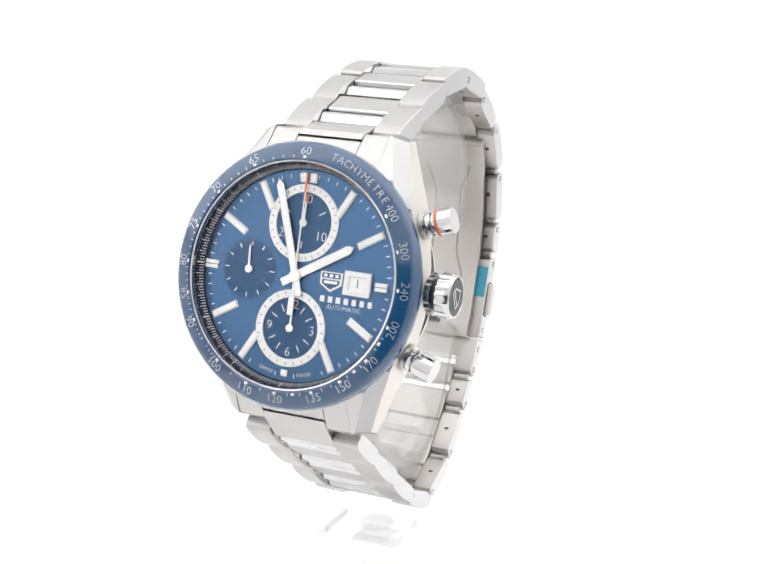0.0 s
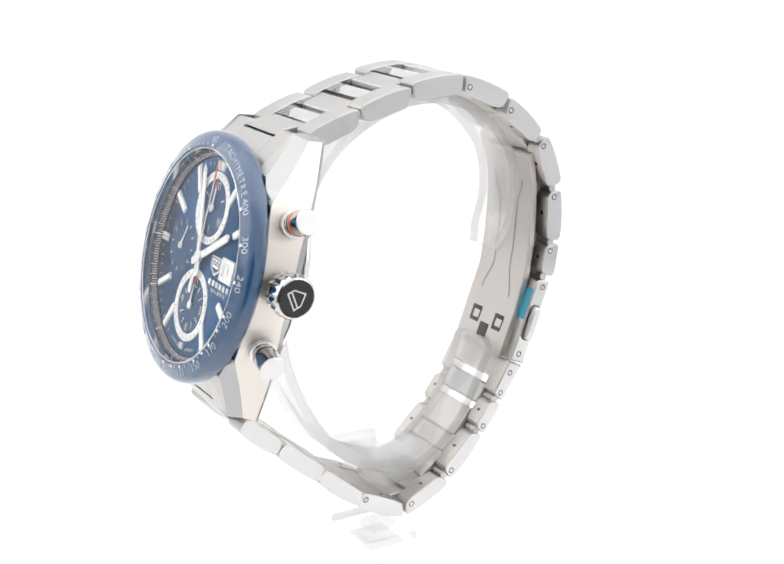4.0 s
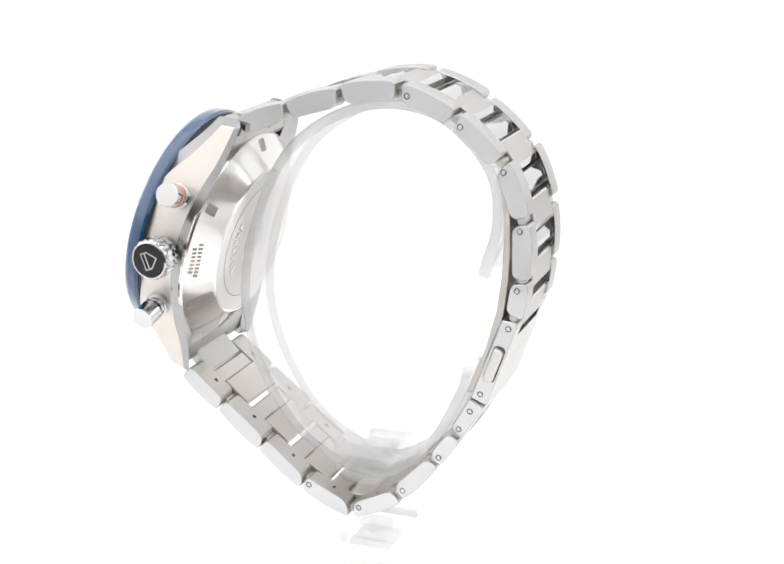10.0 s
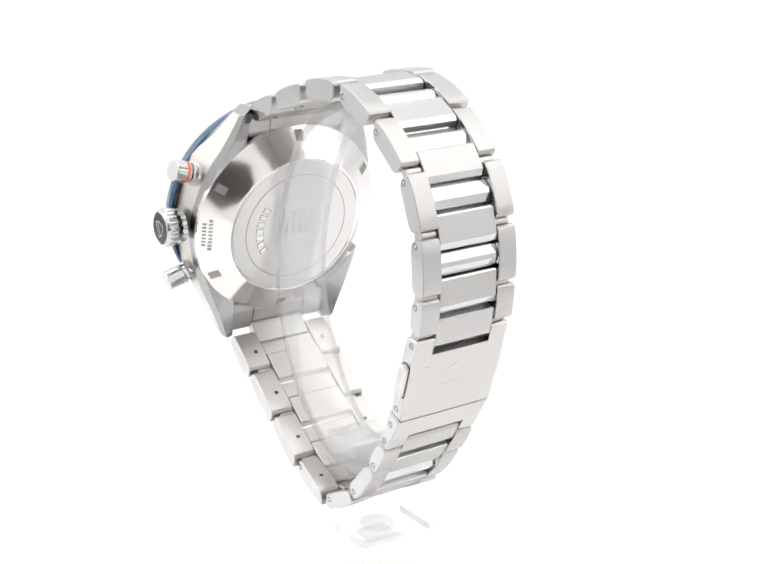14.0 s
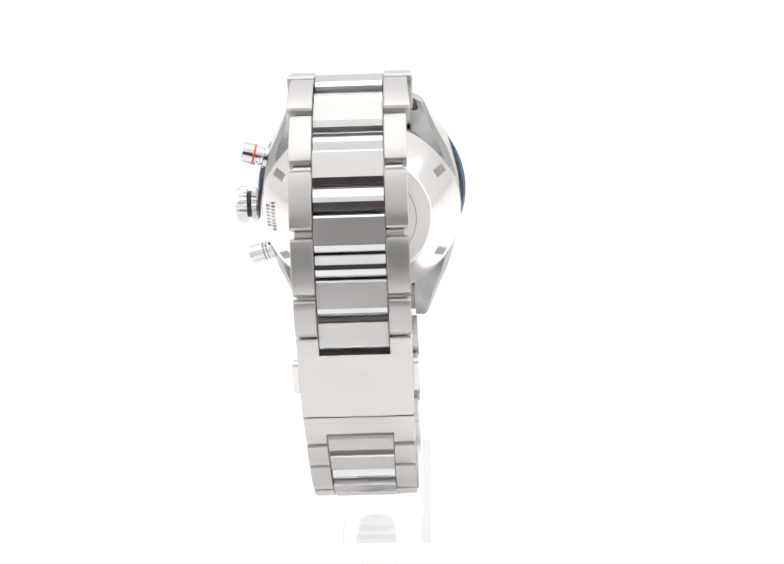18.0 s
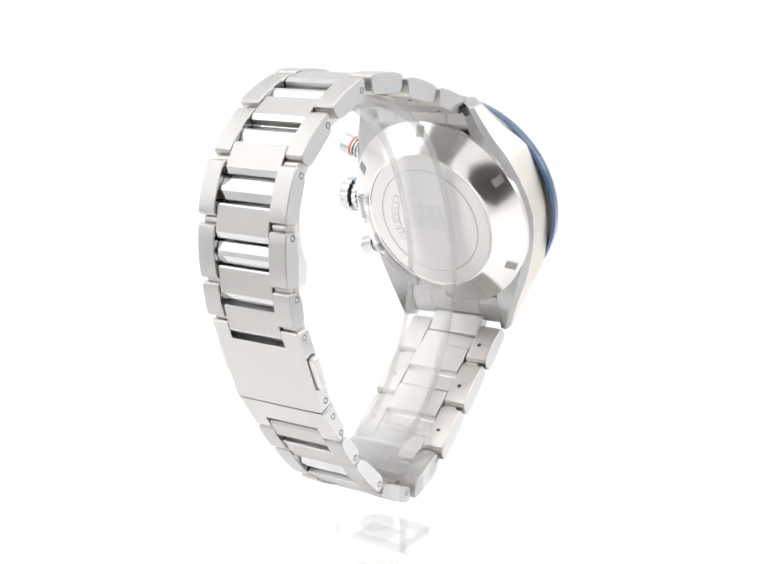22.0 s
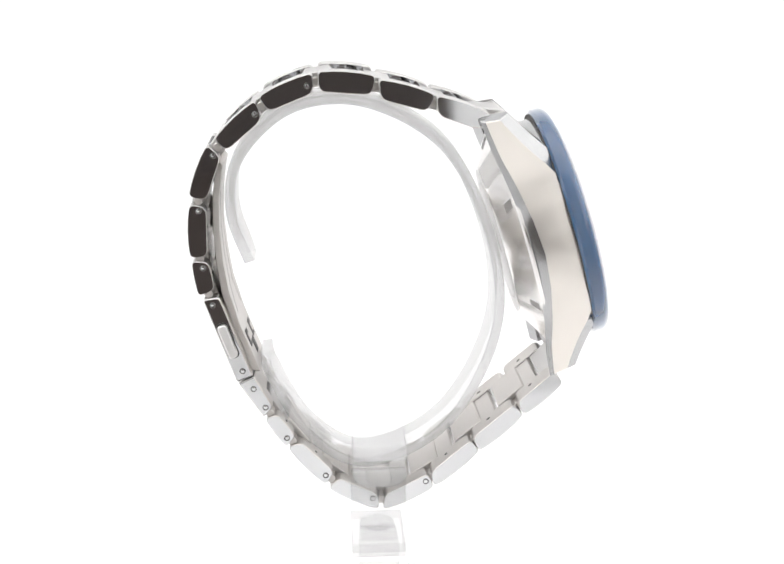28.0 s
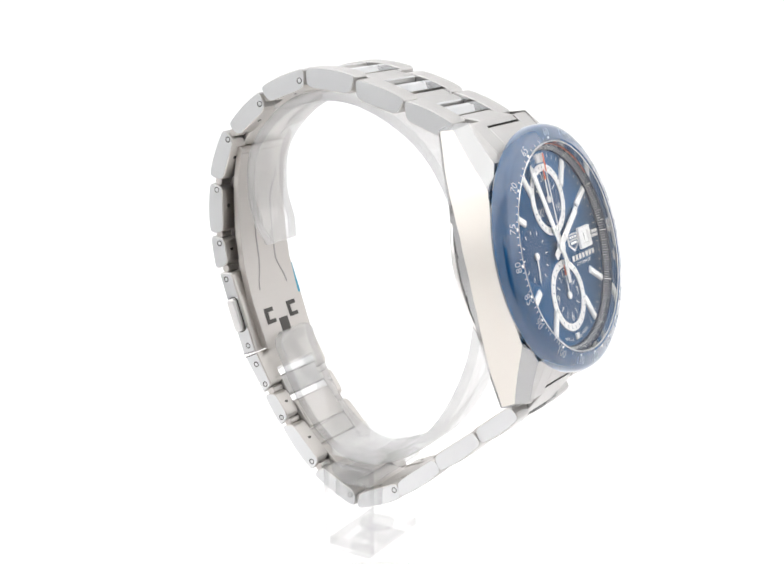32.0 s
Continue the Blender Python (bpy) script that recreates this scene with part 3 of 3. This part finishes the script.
for up, lean, ringed in ((4.6, 17, True), (-4.6, -17, False)):
    PM = side_axis(up, -5.3, lean) @ Matrix.Translation((0, 0, 0.7))
    pb = lathe(bmesh.new(), [(0, 19.2), (1.55, 19.2), (1.55, 19.75), (1.98, 19.85), (1.98, 22.6), (1.88, 22.75), (0, 22.75)], 40, PM)
    pusher = part("pusher", pb, polished, watch, "polished steel chronograph pusher" + (" with an orange ring" if ringed else ""))
    part("pusher_collar", lathe(bmesh.new(), [(0, 16.5), (1.75, 16.5), (1.75, 17.6), (2.15, 17.75), (2.15, 18.5), (1.75, 18.65), (1.7, 19.05), (1.95, 19.15), (1.95, 19.4), (1.5, 19.5), (0, 19.5)], 40, PM), polished, pusher, "stepped polished steel collar")
    if ringed:
        part("pusher_ring", tube(bmesh.new(), 1.9, 2.03, 20.15, 20.6, 40, PM), orange, pusher, "thin orange ring")
    else:
        part("pusher_slot", box(bmesh.new(), (-0.35, -2.03, 20.2), (0.35, -1.6, 20.75), 0.05, PM), dark_steel, pusher)
    part("pusher_cap", disc(bmesh.new(), 1.9, 22.6, 22.77, 40, PM, 0.03), back_steel, pusher)

# bracelet: side profile (y, z) of each link, outer start, outer end, inner end, inner start
LINKS = {
    "a1": ((-19.4, 36.1), (-10.5, 39.3), (-10.8, 36.3), (-17.4, 33.9)),
    "a2": ((-10.0, 39.5), (-0.9, 42.1), (-1.2, 39.1), (-8.7, 37.0)),
    "a3": ((-0.1, 42.7), (9.2, 43.5), (9.0, 40.5), (0.6, 39.8)),
    "b1": ((10.4, 43.2), (19.0, 39.6), (17.5, 37.3), (10.3, 40.2)),
    "b2": ((19.9, 38.7), (26.6, 32.6), (24.8, 30.8), (18.9, 35.8)),
    "b3": ((28.0, 31.4), (31.2, 23.1), (28.6, 22.4), (26.0, 29.6)),
    "b4": ((31.2, 21.4), (31.4, 12.6), (28.8, 12.7), (28.7, 20.9)),
    "b5": ((31.2, 11.6), (30.3, 5.9), (27.8, 6.8), (28.6, 11.4)),
    "d2": ((19.5, -16.9), (16.1, -21.8), (14.6, -20.0), (17.5, -16.2)),
    "d3": ((15.6, -22.2), (9.3, -29.1), (7.9, -27.0), (13.5, -21.5)),
    "d4": ((8.6, -30.0), (0.1, -34.1), (0.0, -31.6), (7.0, -28.4)),
    "e1": ((-1.0, -34.0), (-9.7, -30.2), (-9.0, -27.9), (-1.4, -31.4)),
    "e2": ((-10.1, -29.6), (-17.8, -23.5), (-16.5, -21.6), (-9.5, -27.3)),
    "e3": ((-18.0, -23.1), (-25.5, -16.9), (-24.1, -15.1), (-16.9, -20.9)),
    "e4": ((-25.9, -16.5), (-32.4, -11.0), (-30.9, -9.3), (-24.7, -14.5)),
}
HALFW, INNER = 9.12, 5.62
# half widths at the start and the end of the links that narrow away from the case
TAPER = {"a1": (10.15, 9.85), "a2": (9.98, 9.62), "a3": (9.75, 9.35), "b1": (9.42, 9.12), "e4": (9.9, 10.1), "e3": (9.7, 9.95), "e2": (9.4, 9.72), "e1": (9.2, 9.38)}
PINS = {"b1": (11.12, 41.27), "b2": (19.89, 36.68), "b3": (27.05, 29.85), "b4": (29.84, 20.48), "b5": (29.48, 10.58),
        "d2": (15.95, -20.4), "d3": (9.28, -27.6), "d4": (0.95, -32.2), "e1": (-8.5, -29.1)}


def bulge(q, amount, steps=4):
    """The link's side profile with a slightly arched outer edge."""
    a, b, c, d = (Vector(v) for v in q)
    t = (b - a).normalized()
    n = Vector((t.y, -t.x))
    if n.dot(a - d) < 0:
        n = -n
    arch = [a + (b - a) * (i / steps) + n * amount * 4 * (i / steps) * (1 - i / steps) for i in range(steps + 1)]
    return [tuple(v) for v in arch] + [tuple(c), tuple(d)]


def link_pick(f):
    """Polished on the flat sides, satin on the inside of the loop, brushed elsewhere."""
    if abs(f.normal.x) > 0.85:
        return 1
    c = f.calc_center_median()
    return 2 if f.normal.yz.dot(c.yz - Vector((0, 4))) < -0.4 * (c.yz - Vector((0, 4))).length else 0


def pin(x, y, z, parent):
    s = 1 if x > 0 else -1
    m = Matrix.Translation((x, y, z)) @ pose(0, 0, 0, 0, 90 * s, 0)
    # dark ring and off-centre bright core paint a crescent of shade
    bm = tube(bmesh.new(), 0.34, 0.55, -0.2, 0.02, 18, m, 0.02)
    n = len(bm.faces)
    lathe(bm, [(0, -0.3), (0.31, -0.3), (0.31, 0.0), (0.2, 0.03), (0, 0.035)], 18, m @ Matrix.Translation((0.1, 0.06, 0)))
    bm.faces.ensure_lookup_table()
    for f in bm.faces[n:]:
        f.material_index = 1
    return part("pin", bm, [pin_shade, polished], parent)


def hole(x, q, parent):
    c, d = Vector(q[2]), Vector(q[3])
    a = Vector(q[1])
    n = (c - a).normalized()
    p = d + (c - d) * 0.42 + n * 0.2
    m = Matrix.Translation((x, p.x, p.y)) @ Vector((0, n.x, n.y)).to_track_quat("Z", "Y").to_matrix().to_4x4()
    # a dark disc laid on the face paints the hole's shade
    return part("adjustment_hole_shade", disc(bmesh.new(), 0.42, -0.1, 0.02, 14, m), dark_steel, parent)


def straight(name, centre, tangent, outward, half, topw, depth, mat, label, parent=watch, x=5.52, lift=0.0, chooser=None, foot=0.0, fall=0.8):
    """A crosswise centre piece with chamfered long edges; topw: half the flat top's width, or its start and its end."""
    c, t, o = Vector(centre), Vector(tangent), Vector(outward)
    w0, w1 = topw if isinstance(topw, tuple) else (topw, topw)
    pts = [(-half, -(half - w0) * fall + lift), (-w0, lift), (w1, lift), (half, -(half - w1) * fall + lift), (half, -1.7), (half + foot, -1.95), (half + foot, -depth + 0.3), (half + foot - 0.3, -depth), (-half - foot + 0.3, -depth), (-half - foot, -depth + 0.3), (-half - foot, -1.95), (-half, -1.7)]
    poly = [tuple(c + t * s + o * h) for s, h in pts]
    return part(name, prism(bmesh.new(), poly, -x, x, 0.12), mat, parent, label, 20, chooser=chooser)


MID = Vector((0, 4))


def frame_of(q):
    a, b = Vector(q[0]), Vector(q[1])
    t = (b - a).normalized()
    o = Vector((t.y, -t.x))
    if o.dot((a + b) / 2 - MID) < 0:
        o = -o
    return a, b, t, o


for key, q in LINKS.items():
    poly = rounded(bulge(q, 0.36 if key not in ("b5", "d2") else 0.12), [0.7, 0, 0, 0, 0.7, 1.1, 1.1], 3)
    poly = shrink(poly, -0.2)
    w0, w1 = TAPER[key] if key in TAPER else (HALFW, HALFW)
    w = max(w0, w1)
    a, b, t, o = frame_of(q)

    def narrow(x, u, v):
        """Draws the outer side in along the link, the inner side staying straight."""
        k = max(0.0, min(1.0, (Vector((u, v)) - a).dot(t) / (b - a).length))
        f = max(0.0, (abs(x) - INNER) / (w - INNER))
        return Vector((x + math.copysign(f * (w0 + (w1 - w0) * k - w), x), u, v))

    for s in (1, -1):
        lk = part("outer_link", prism(bmesh.new(), poly, INNER * s if s > 0 else -w, w if s > 0 else -INNER, 0.13, narrow), [brushed, polished, inner_steel], watch, "brushed outer link with polished sides", 20, chooser=link_pick)
        if key in PINS:
            pin(narrow(w * s, *PINS[key]).x, *PINS[key], lk)
        hole(7.4 * s, q, lk)
    if key not in ("b5", "d2"):
        slip = {"a": 0.4, "e": -0.4}[key[0]] if key[0] in "ae" else 0.35 if key in ("b1", "b2") else 0.0
        straight("polished_bar", (a + b) / 2 + o * 0.05 + t * slip, t, o, 1.7, 0.4, 2.3, [polished, inner_steel], "polished crosswise centre bar", lift=-0.05, foot=0.05, fall=0.5, chooser=lambda f: 1 if f.normal.yz.dot(o) < 0.05 else 0)


def plate(p, q):
    _, b, t0, o0 = frame_of(p)
    a, _, t1, o1 = frame_of(q)
    t, o = (t0 + t1).normalized(), (o0 + o1).normalized()
    return straight("centre_plate", (a + b) / 2 - o * 0.18, t, o, 2.75, (2.45, 1.8), 2.5, [brushed, polished, inner_steel], "brushed centre link plate", foot=0.28, fall=0.55, chooser=lambda f: 2 if f.normal.yz.dot(o) < -0.4 else 1 if f.normal.yz.normalized().dot(o) < 0.9 and f.normal.yz.dot(o) > 0.1 and abs(f.normal.x) < 0.5 else 0)


def hinge_tube(p, q):
    """The tube in which two neighbouring links turn, on both sides."""
    b, a = Vector(p[1]), Vector(q[0])
    inner = (Vector(p[2]) + Vector(q[3])) / 2
    c = (a + b) / 2
    c = c + (inner - c) * 0.5
    ring = [(c.x + 0.72 * math.cos(math.tau * i / 14), c.y + 0.72 * math.sin(math.tau * i / 14)) for i in range(14)]
    for x0, x1 in ((INNER, HALFW - 0.7), (-HALFW + 0.7, -INNER)):
        part("hinge_tube", prism(bmesh.new(), ring, x0, x1, 0.08), inner_steel, watch, "satin hinge tube between two links", 40)


CLASP = ((29.8, 5.0), (24.4, -9.9), (21.6, -8.8), (26.9, 5.4))
KEEPER = ((24.1, -10.2), (19.9, -16.5), (18.2, -14.5), (21.4, -8.9))
names = list(LINKS)
for p, q in zip(names, names[1:]):
    if p == "b5":
        continue
    plate(LINKS[p], LINKS[q])
    hinge_tube(LINKS[p], LINKS[q])
plate(LINKS["b5"], CLASP)
hinge_tube(LINKS["b5"], CLASP)
hinge_tube(KEEPER, LINKS["d2"])
a, b, t, o = frame_of(KEEPER)
straight("centre_plate", b - o * 0.1 + t * 0.35, t, o, 2.05, 1.6, 2.3, brushed, "brushed centre link plate")


def first_plate(at, t, o, s):
    """The centre plate that meets the end link: a sloped front face, then the flat top."""
    c0, c1 = CASE @ Vector((0, 21.98 * s, -5.5)), CASE @ Vector((0, 22.95 * s, -6.25))
    low = CASE @ Vector((0, 21.98 * s, -8.4))
    far = at + t * 2.05 + o * 0.05
    poly = [(c0.y, c0.z), (c1.y, c1.z), tuple(far), tuple(far + t * 0.5 - o * 0.35), tuple(far + t * 0.5 - o * 2.2), tuple(far - t * 2.4 - o * 2.5), (low.y, low.z)]
    part("centre_plate", prism(bmesh.new(), poly, -5.52, 5.52, 0.12), brushed, watch, "brushed centre link plate", 20)


a, b, t, o = frame_of(LINKS["a1"])
first_plate(a, t, o, 1)
a, b, t, o = frame_of(LINKS["e4"])
first_plate(b, -t, o, -1)

# end links between the lugs
for s in (1, -1):
    poly = [(15.0, -1.54), (16.4, -1.53), (22.75, -5.93), (22.95, -6.3), (22.95, -9.0), (18.9, -9.4), (17.5, -8.6)]
    el_bm = bmesh.new()
    for x0, x1 in ((5.6, 9.93), (-9.93, -5.6)):
        prism(el_bm, rounded([(u * s, n) for u, n in poly], 0.12, 2), x0, x1, 0.1, lambda x, u, n: CASE @ Vector((x, u, n)))
    end_link = part("end_link", el_bm, brushed, watch, "brushed steel end link between the lugs", 20)
    mid_poly = [(15.0, -1.57), (16.4, -1.56), (21.5, -5.09), (21.6, -5.25), (21.6, -9.2), (18.9, -9.4), (17.6, -8.6)]
    part("end_link_bridge", prism(bmesh.new(), [(u * s, n) for u, n in mid_poly], -5.5, 5.5, 0.1, lambda x, u, n: CASE @ Vector((x, u, n))), brushed, end_link, "brushed centre bridge", 20)
    part("spring_bar", prism(bmesh.new(), [((21.6 + 0.6 * math.cos(math.tau * i / 12)) * s, -7.6 + 0.7 * math.sin(math.tau * i / 12)) for i in range(12)], -9.9, 9.9, 0.05, lambda x, u, n: CASE @ Vector((x, u, n))), dark_steel, end_link, "dark spring bar")


def notched(q, cut_start, cut):
    """A full-width piece with a notch for the centre plate at one end."""
    a, b, c, d = (Vector(v) for v in q)
    bm = bmesh.new()
    L = (b - a).length
    f = cut / L
    if cut_start:
        main = (a + (b - a) * f, b, c, d + (c - d) * f)
    else:
        main = (a, a + (b - a) * (1 - f), d + (c - d) * (1 - f), d)
    prism(bm, [tuple(v) for v in main], -INNER, INNER, 0.2, None, (0, 0))
    whole = rounded([tuple(v) for v in (a, b, c, d)], [0.6, 0.1, 0.1, 0.6] if cut_start else [0.1, 0.6, 0.6, 0.1], 3)
    prism(bm, whole, INNER, HALFW, 0.22, None, (0, 1))
    prism(bm, whole, -HALFW, -INNER, 0.22, None, (1, 0))
    return bm


clasp = part("clasp_cover", notched(CLASP, True, 3.2), [brushed_cross, polished, inner_steel], watch, "brushed steel folding clasp cover with engraved shield", 20, chooser=link_pick)
keeper = part("clasp_end_piece", notched(KEEPER, False, 3.0), [brushed_cross, polished, inner_steel], watch, "brushed steel clasp end piece", 20, chooser=link_pick)
for s in (1, -1):
    pin(HALFW * s, 28.1, 4.0, clasp), pin(HALFW * s, 23.35, -7.9, clasp)
    pin(HALFW * s, 21.54, -11.2, keeper), pin(HALFW * s, 19.56, -14.65, keeper)
a, b, t, o = frame_of(CLASP)
mid = a + t * 8.3 - o * 1.35
btn = rounded([tuple(mid + t * u + o * v) for u, v in ((-3.1, -0.85), (3.1, -0.85), (3.1, 0.85), (-3.1, 0.85))], 0.8, 4)
for s in (1, -1):
    part("push_button", prism(bmesh.new(), btn, min(8.6 * s, 10.2 * s), max(8.6 * s, 10.2 * s), 0.25), back_steel, clasp, "satin release button")
    fr = rounded([tuple(mid + t * u + o * v) for u, v in ((-3.35, -1.05), (3.35, -1.05), (3.35, 1.05), (-3.35, 1.05))], 0.9, 4)
    # dark plate round the button, painting the shade of its recess
    part("button_recess_shade", prism(bmesh.new(), fr, min(8.6 * s, 9.16 * s), max(8.6 * s, 9.16 * s), 0.02), dark_steel, clasp)
ENG = Matrix(((1, 0, 0, 0), (0, t.x, o.x, (a + t * 8.2).x), (0, t.y, o.y, (a + t * 8.2).y), (0, 0, 0, 1)))
em = bmesh.new()
for pts in (((-2.8, -0.4), (0, -2.3)), ((0, -2.3), (2.8, -0.4)), ((-2.8, 0.1), (2.8, 0.1)), ((-2.8, 1.6), (2.8, 1.6)), ((-2.8, -0.4), (-2.8, 0.1)), ((2.8, -0.4), (2.8, 0.1))):
    p, q = Vector(pts[0]), Vector(pts[1])
    c = (p + q) / 2
    slab(em, rect(c.x, c.y, (q - p).length, 0.11, math.degrees(math.atan2((q - p).y, (q - p).x))), 0, 0.02, 0.004, ENG)
part("shield_engraving", em, inner_steel, clasp, "fine engraved shield outline")

# folding blades inside the clasp
def strip(outer, inner, x0, x1, bevel=0.12):
    return prism(bmesh.new(), list(outer) + list(inner)[::-1], x0, x1, bevel)


BO = [(27.0, 27.0), (27.6, 22.0), (27.7, 17.0), (27.4, 11.5), (26.7, 6.0), (25.0, -0.2), (21.9, -8.4)]
BI = [(25.8, 27.0), (26.5, 22.0), (26.6, 17.0), (26.2, 11.5), (25.4, 6.0), (23.6, -0.3), (20.3, -8.7)]
blade = part("clasp_blade", strip(BO, BI, -7.0, 7.0), inner_steel, watch, "satin steel folding clasp blade", 30)
for side in (1, -1):
    left = []
    for k in range(33):
        u = k / 32
        z = 23.0 - 21.5 * u
        y = float(np.interp(-z, [-p[1] for p in BI], [p[0] for p in BI]))
        e = max(0.0, abs(u - 0.5) * 2 - 0.5) / 0.5
        x = side * (2.5 + 1.7 * e * e * (3 - 2 * e))
        left.append((x, y, z))
    rings = [[Vector((x + dx, y + dy, z)) for dx, dy in ((-0.17, -0.04), (0.17, -0.04), (0.17, 0.1), (-0.17, 0.1))] for x, y, z in left]
    # a dark ribbon on the blade paints the slit's shade
    part("blade_slit_shade", skin(bmesh.new(), rings), recess_shade_steel, blade, "dark bowed strip standing for the shade in a long slit", 30)
for x in (-3.5, 3.5):
    # windows are not cut: dark plates paint the shade in them
    part("blade_window_shade", box(bmesh.new(), (x - 1.3, -1.5, -0.2), (x + 1.3, 1.5, 0.04), 0.02, Matrix(((1, 0, 0, 0), (0, 0.36, -0.93, 22.35), (0, 0.93, 0.36, -3.3), (0, 0, 0, 1)))), dark_steel, blade, "dark square plate standing for the shade in a window")
    part("window_tongue", box(bmesh.new(), (x - 0.5, -0.75, 0.0), (x + 1.25, 0.7, 0.12), 0.04, Matrix(((1, 0, 0, 0), (0, 0.36, -0.93, 22.35), (0, 0.93, 0.36, -3.3), (0, 0, 0, 1)))), inner_steel, blade)
# the notch too is a dark plate of painted shade
part("blade_notch_shade", box(bmesh.new(), (-1.3, -1.5, -0.2), (1.3, 1.2, 0.05), 0.02, Matrix(((1, 0, 0, 0), (0, 0.36, -0.93, 21.55), (0, 0.93, 0.36, -5.4), (0, 0, 0, 1)))), dark_steel, blade, "dark plate standing for the shade in the blade end's notch")
part("hinge_barrel", prism(bmesh.new(), [(26.4 + 0.8 * math.cos(math.tau * i / 14), 27.6 + 0.8 * math.sin(math.tau * i / 14)) for i in range(14)], -7.0, 7.0, 0.1), inner_steel, blade, "round hinge barrel")
a, b, c, d = (Vector(v) for v in CLASP)
tt = (c - d).normalized()
nn = Vector((tt.y, -tt.x))
if nn.dot(d - a) < 0:
    nn = -nn
part("protective_film", prism(bmesh.new(), [tuple(d + tt * u + nn * v) for u, v in ((1.6, 0.0), (7.4, 0.0), (7.4, 0.12), (1.6, 0.12))], 5.0, 8.9, 0.03), film_blue, clasp, "blue protective film remnant")

# ---------------------------------------------------------------- clear stand (millimetres, its foot on the floor)
stand = tagged(new("display_stand"), "clear acrylic watch stand with an open ring holder", "display stand")
SZ = BODY_Z / MM


def spline(points, steps=8):
    pts = [Vector(p) for p in points]
    pts = [2 * pts[0] - pts[1]] + pts + [2 * pts[-1] - pts[-2]]
    out = []
    for p0, p1, p2, p3 in zip(pts, pts[1:], pts[2:], pts[3:]):
        for k in range(steps):
            u = k / steps
            out.append(0.5 * (2 * p1 + (p2 - p0) * u + (2 * p0 - 5 * p1 + 4 * p2 - p3) * u * u + (3 * p1 - p0 - 3 * p2 + p3) * u ** 3))
    return out + [pts[-2]]


RING = [(21.8, 10.5), (24.6, 20.0), (22.8, 29.5), (13.5, 37.6), (0.5, 38.0), (-13.0, 29.5), (-20.8, 12.0), (-21.0, -4.0), (-12.5, -20.0), (1.5, -27.0), (12.0, -21.5), (18.6, -10.0), (19.4, -6.0)]
line = spline(RING)
rings = []
for i, p in enumerate(line):
    t = (line[min(i + 1, len(line) - 1)] - line[max(i - 1, 0)]).normalized()
    n = Vector((-t.y, t.x))
    hw = 5.0 if 2 < i < len(line) - 3 else 5.0 - 0.45 * (3 - min(i, len(line) - 1 - i))
    sec = rounded([(-hw, -0.95), (hw, -0.95), (hw, 0.95), (-hw, 0.95)], 0.3, 2)
    rings.append([Vector((x + 2.3, p.x + n.x * h, p.y + n.y * h + SZ)) for x, h in sec])
part("ring_band", skin(bmesh.new(), rings), [acrylic, acrylic_edge], stand, "clear open acrylic ring band", 30, chooser=lambda f: 1 if abs(f.normal.x) > 0.5 else 0)
part("saddle", prism(bmesh.new(), [(y - 0.4, z + SZ) for y, z in rounded([(-4.8, -26.6), (4.8, -26.6), (4.8, -27.8), (2.6, -29.6), (-2.6, -29.6), (-4.8, -27.8)], 0.6, 3)], -8.3, 7.3, 0.3), acrylic_milky, stand, "clear acrylic saddle block")
part("saddle_clamp", prism(bmesh.new(), [(y - 0.4, z + SZ) for y, z in rounded([(-4.8, -24.7), (4.8, -24.7), (4.8, -22.2), (4.2, -21.5), (-4.2, -21.5), (-4.8, -22.2)], 0.4, 3)], -8.3, 7.3, 0.3), acrylic, stand, "clear acrylic clamp bar inside the ring")
part("side_plate", box(bmesh.new(), (-10.1, -4.8, SZ - 42.2), (-8.5, 4.8, SZ - 25.5), 0.25), [acrylic_thin, acrylic_foot], stand, "clear upright side plate", chooser=lambda f: 1 if abs(f.normal.x) < 0.8 else 0)
foot_bm = box(bmesh.new(), (-8.46, -4.8, SZ - 42.2), (6.2, 4.8, SZ - 40.4), 0.25)
part("cross_foot", foot_bm, [acrylic_thin, acrylic_foot], stand, "clear cross plate", chooser=lambda f: 1 if abs(f.normal.z) < 0.8 else 0)
part("screw_disc", disc(bmesh.new(), 3.2, SZ - 40.38, SZ - 39.9, 40, None, 0.15), acrylic, stand, "clear round boss")
part("stem", box(bmesh.new(), (-3.7, -3.9, 4.0), (3.7, 3.3, SZ - 42.24), 0.3), [acrylic_thin, acrylic_foot], stand, "clear square stem", chooser=lambda f: 1 if abs(f.normal.z) > 0.8 else 0)
part("base_plate", disc(bmesh.new(), 26.0, 0.2, 3.95, 64, None, 0.4), acrylic_thin, stand, "clear round base plate")


# ---------------------------------------------------------------- what moves
def motions():
    times = [i for i in range(33)]
    offset = Matrix.Translation((0.00252, 0, BODY_Z)) @ pose(0, 0, 0, 0, 1.5, 0)
    walk(watch, [(t, pose(0, 0, 0, 0, 0, turn(t)) @ offset) for t in times])
    walk(stand, [(t, pose(0, 0, 0, 0, 0, turn(t))) for t in times])
    walk(seconds_hand, [(t, SECONDS_BASE @ pose(0, 0, 0, 0, 0, -(356 + 6 * t))) for t in times])


motions()
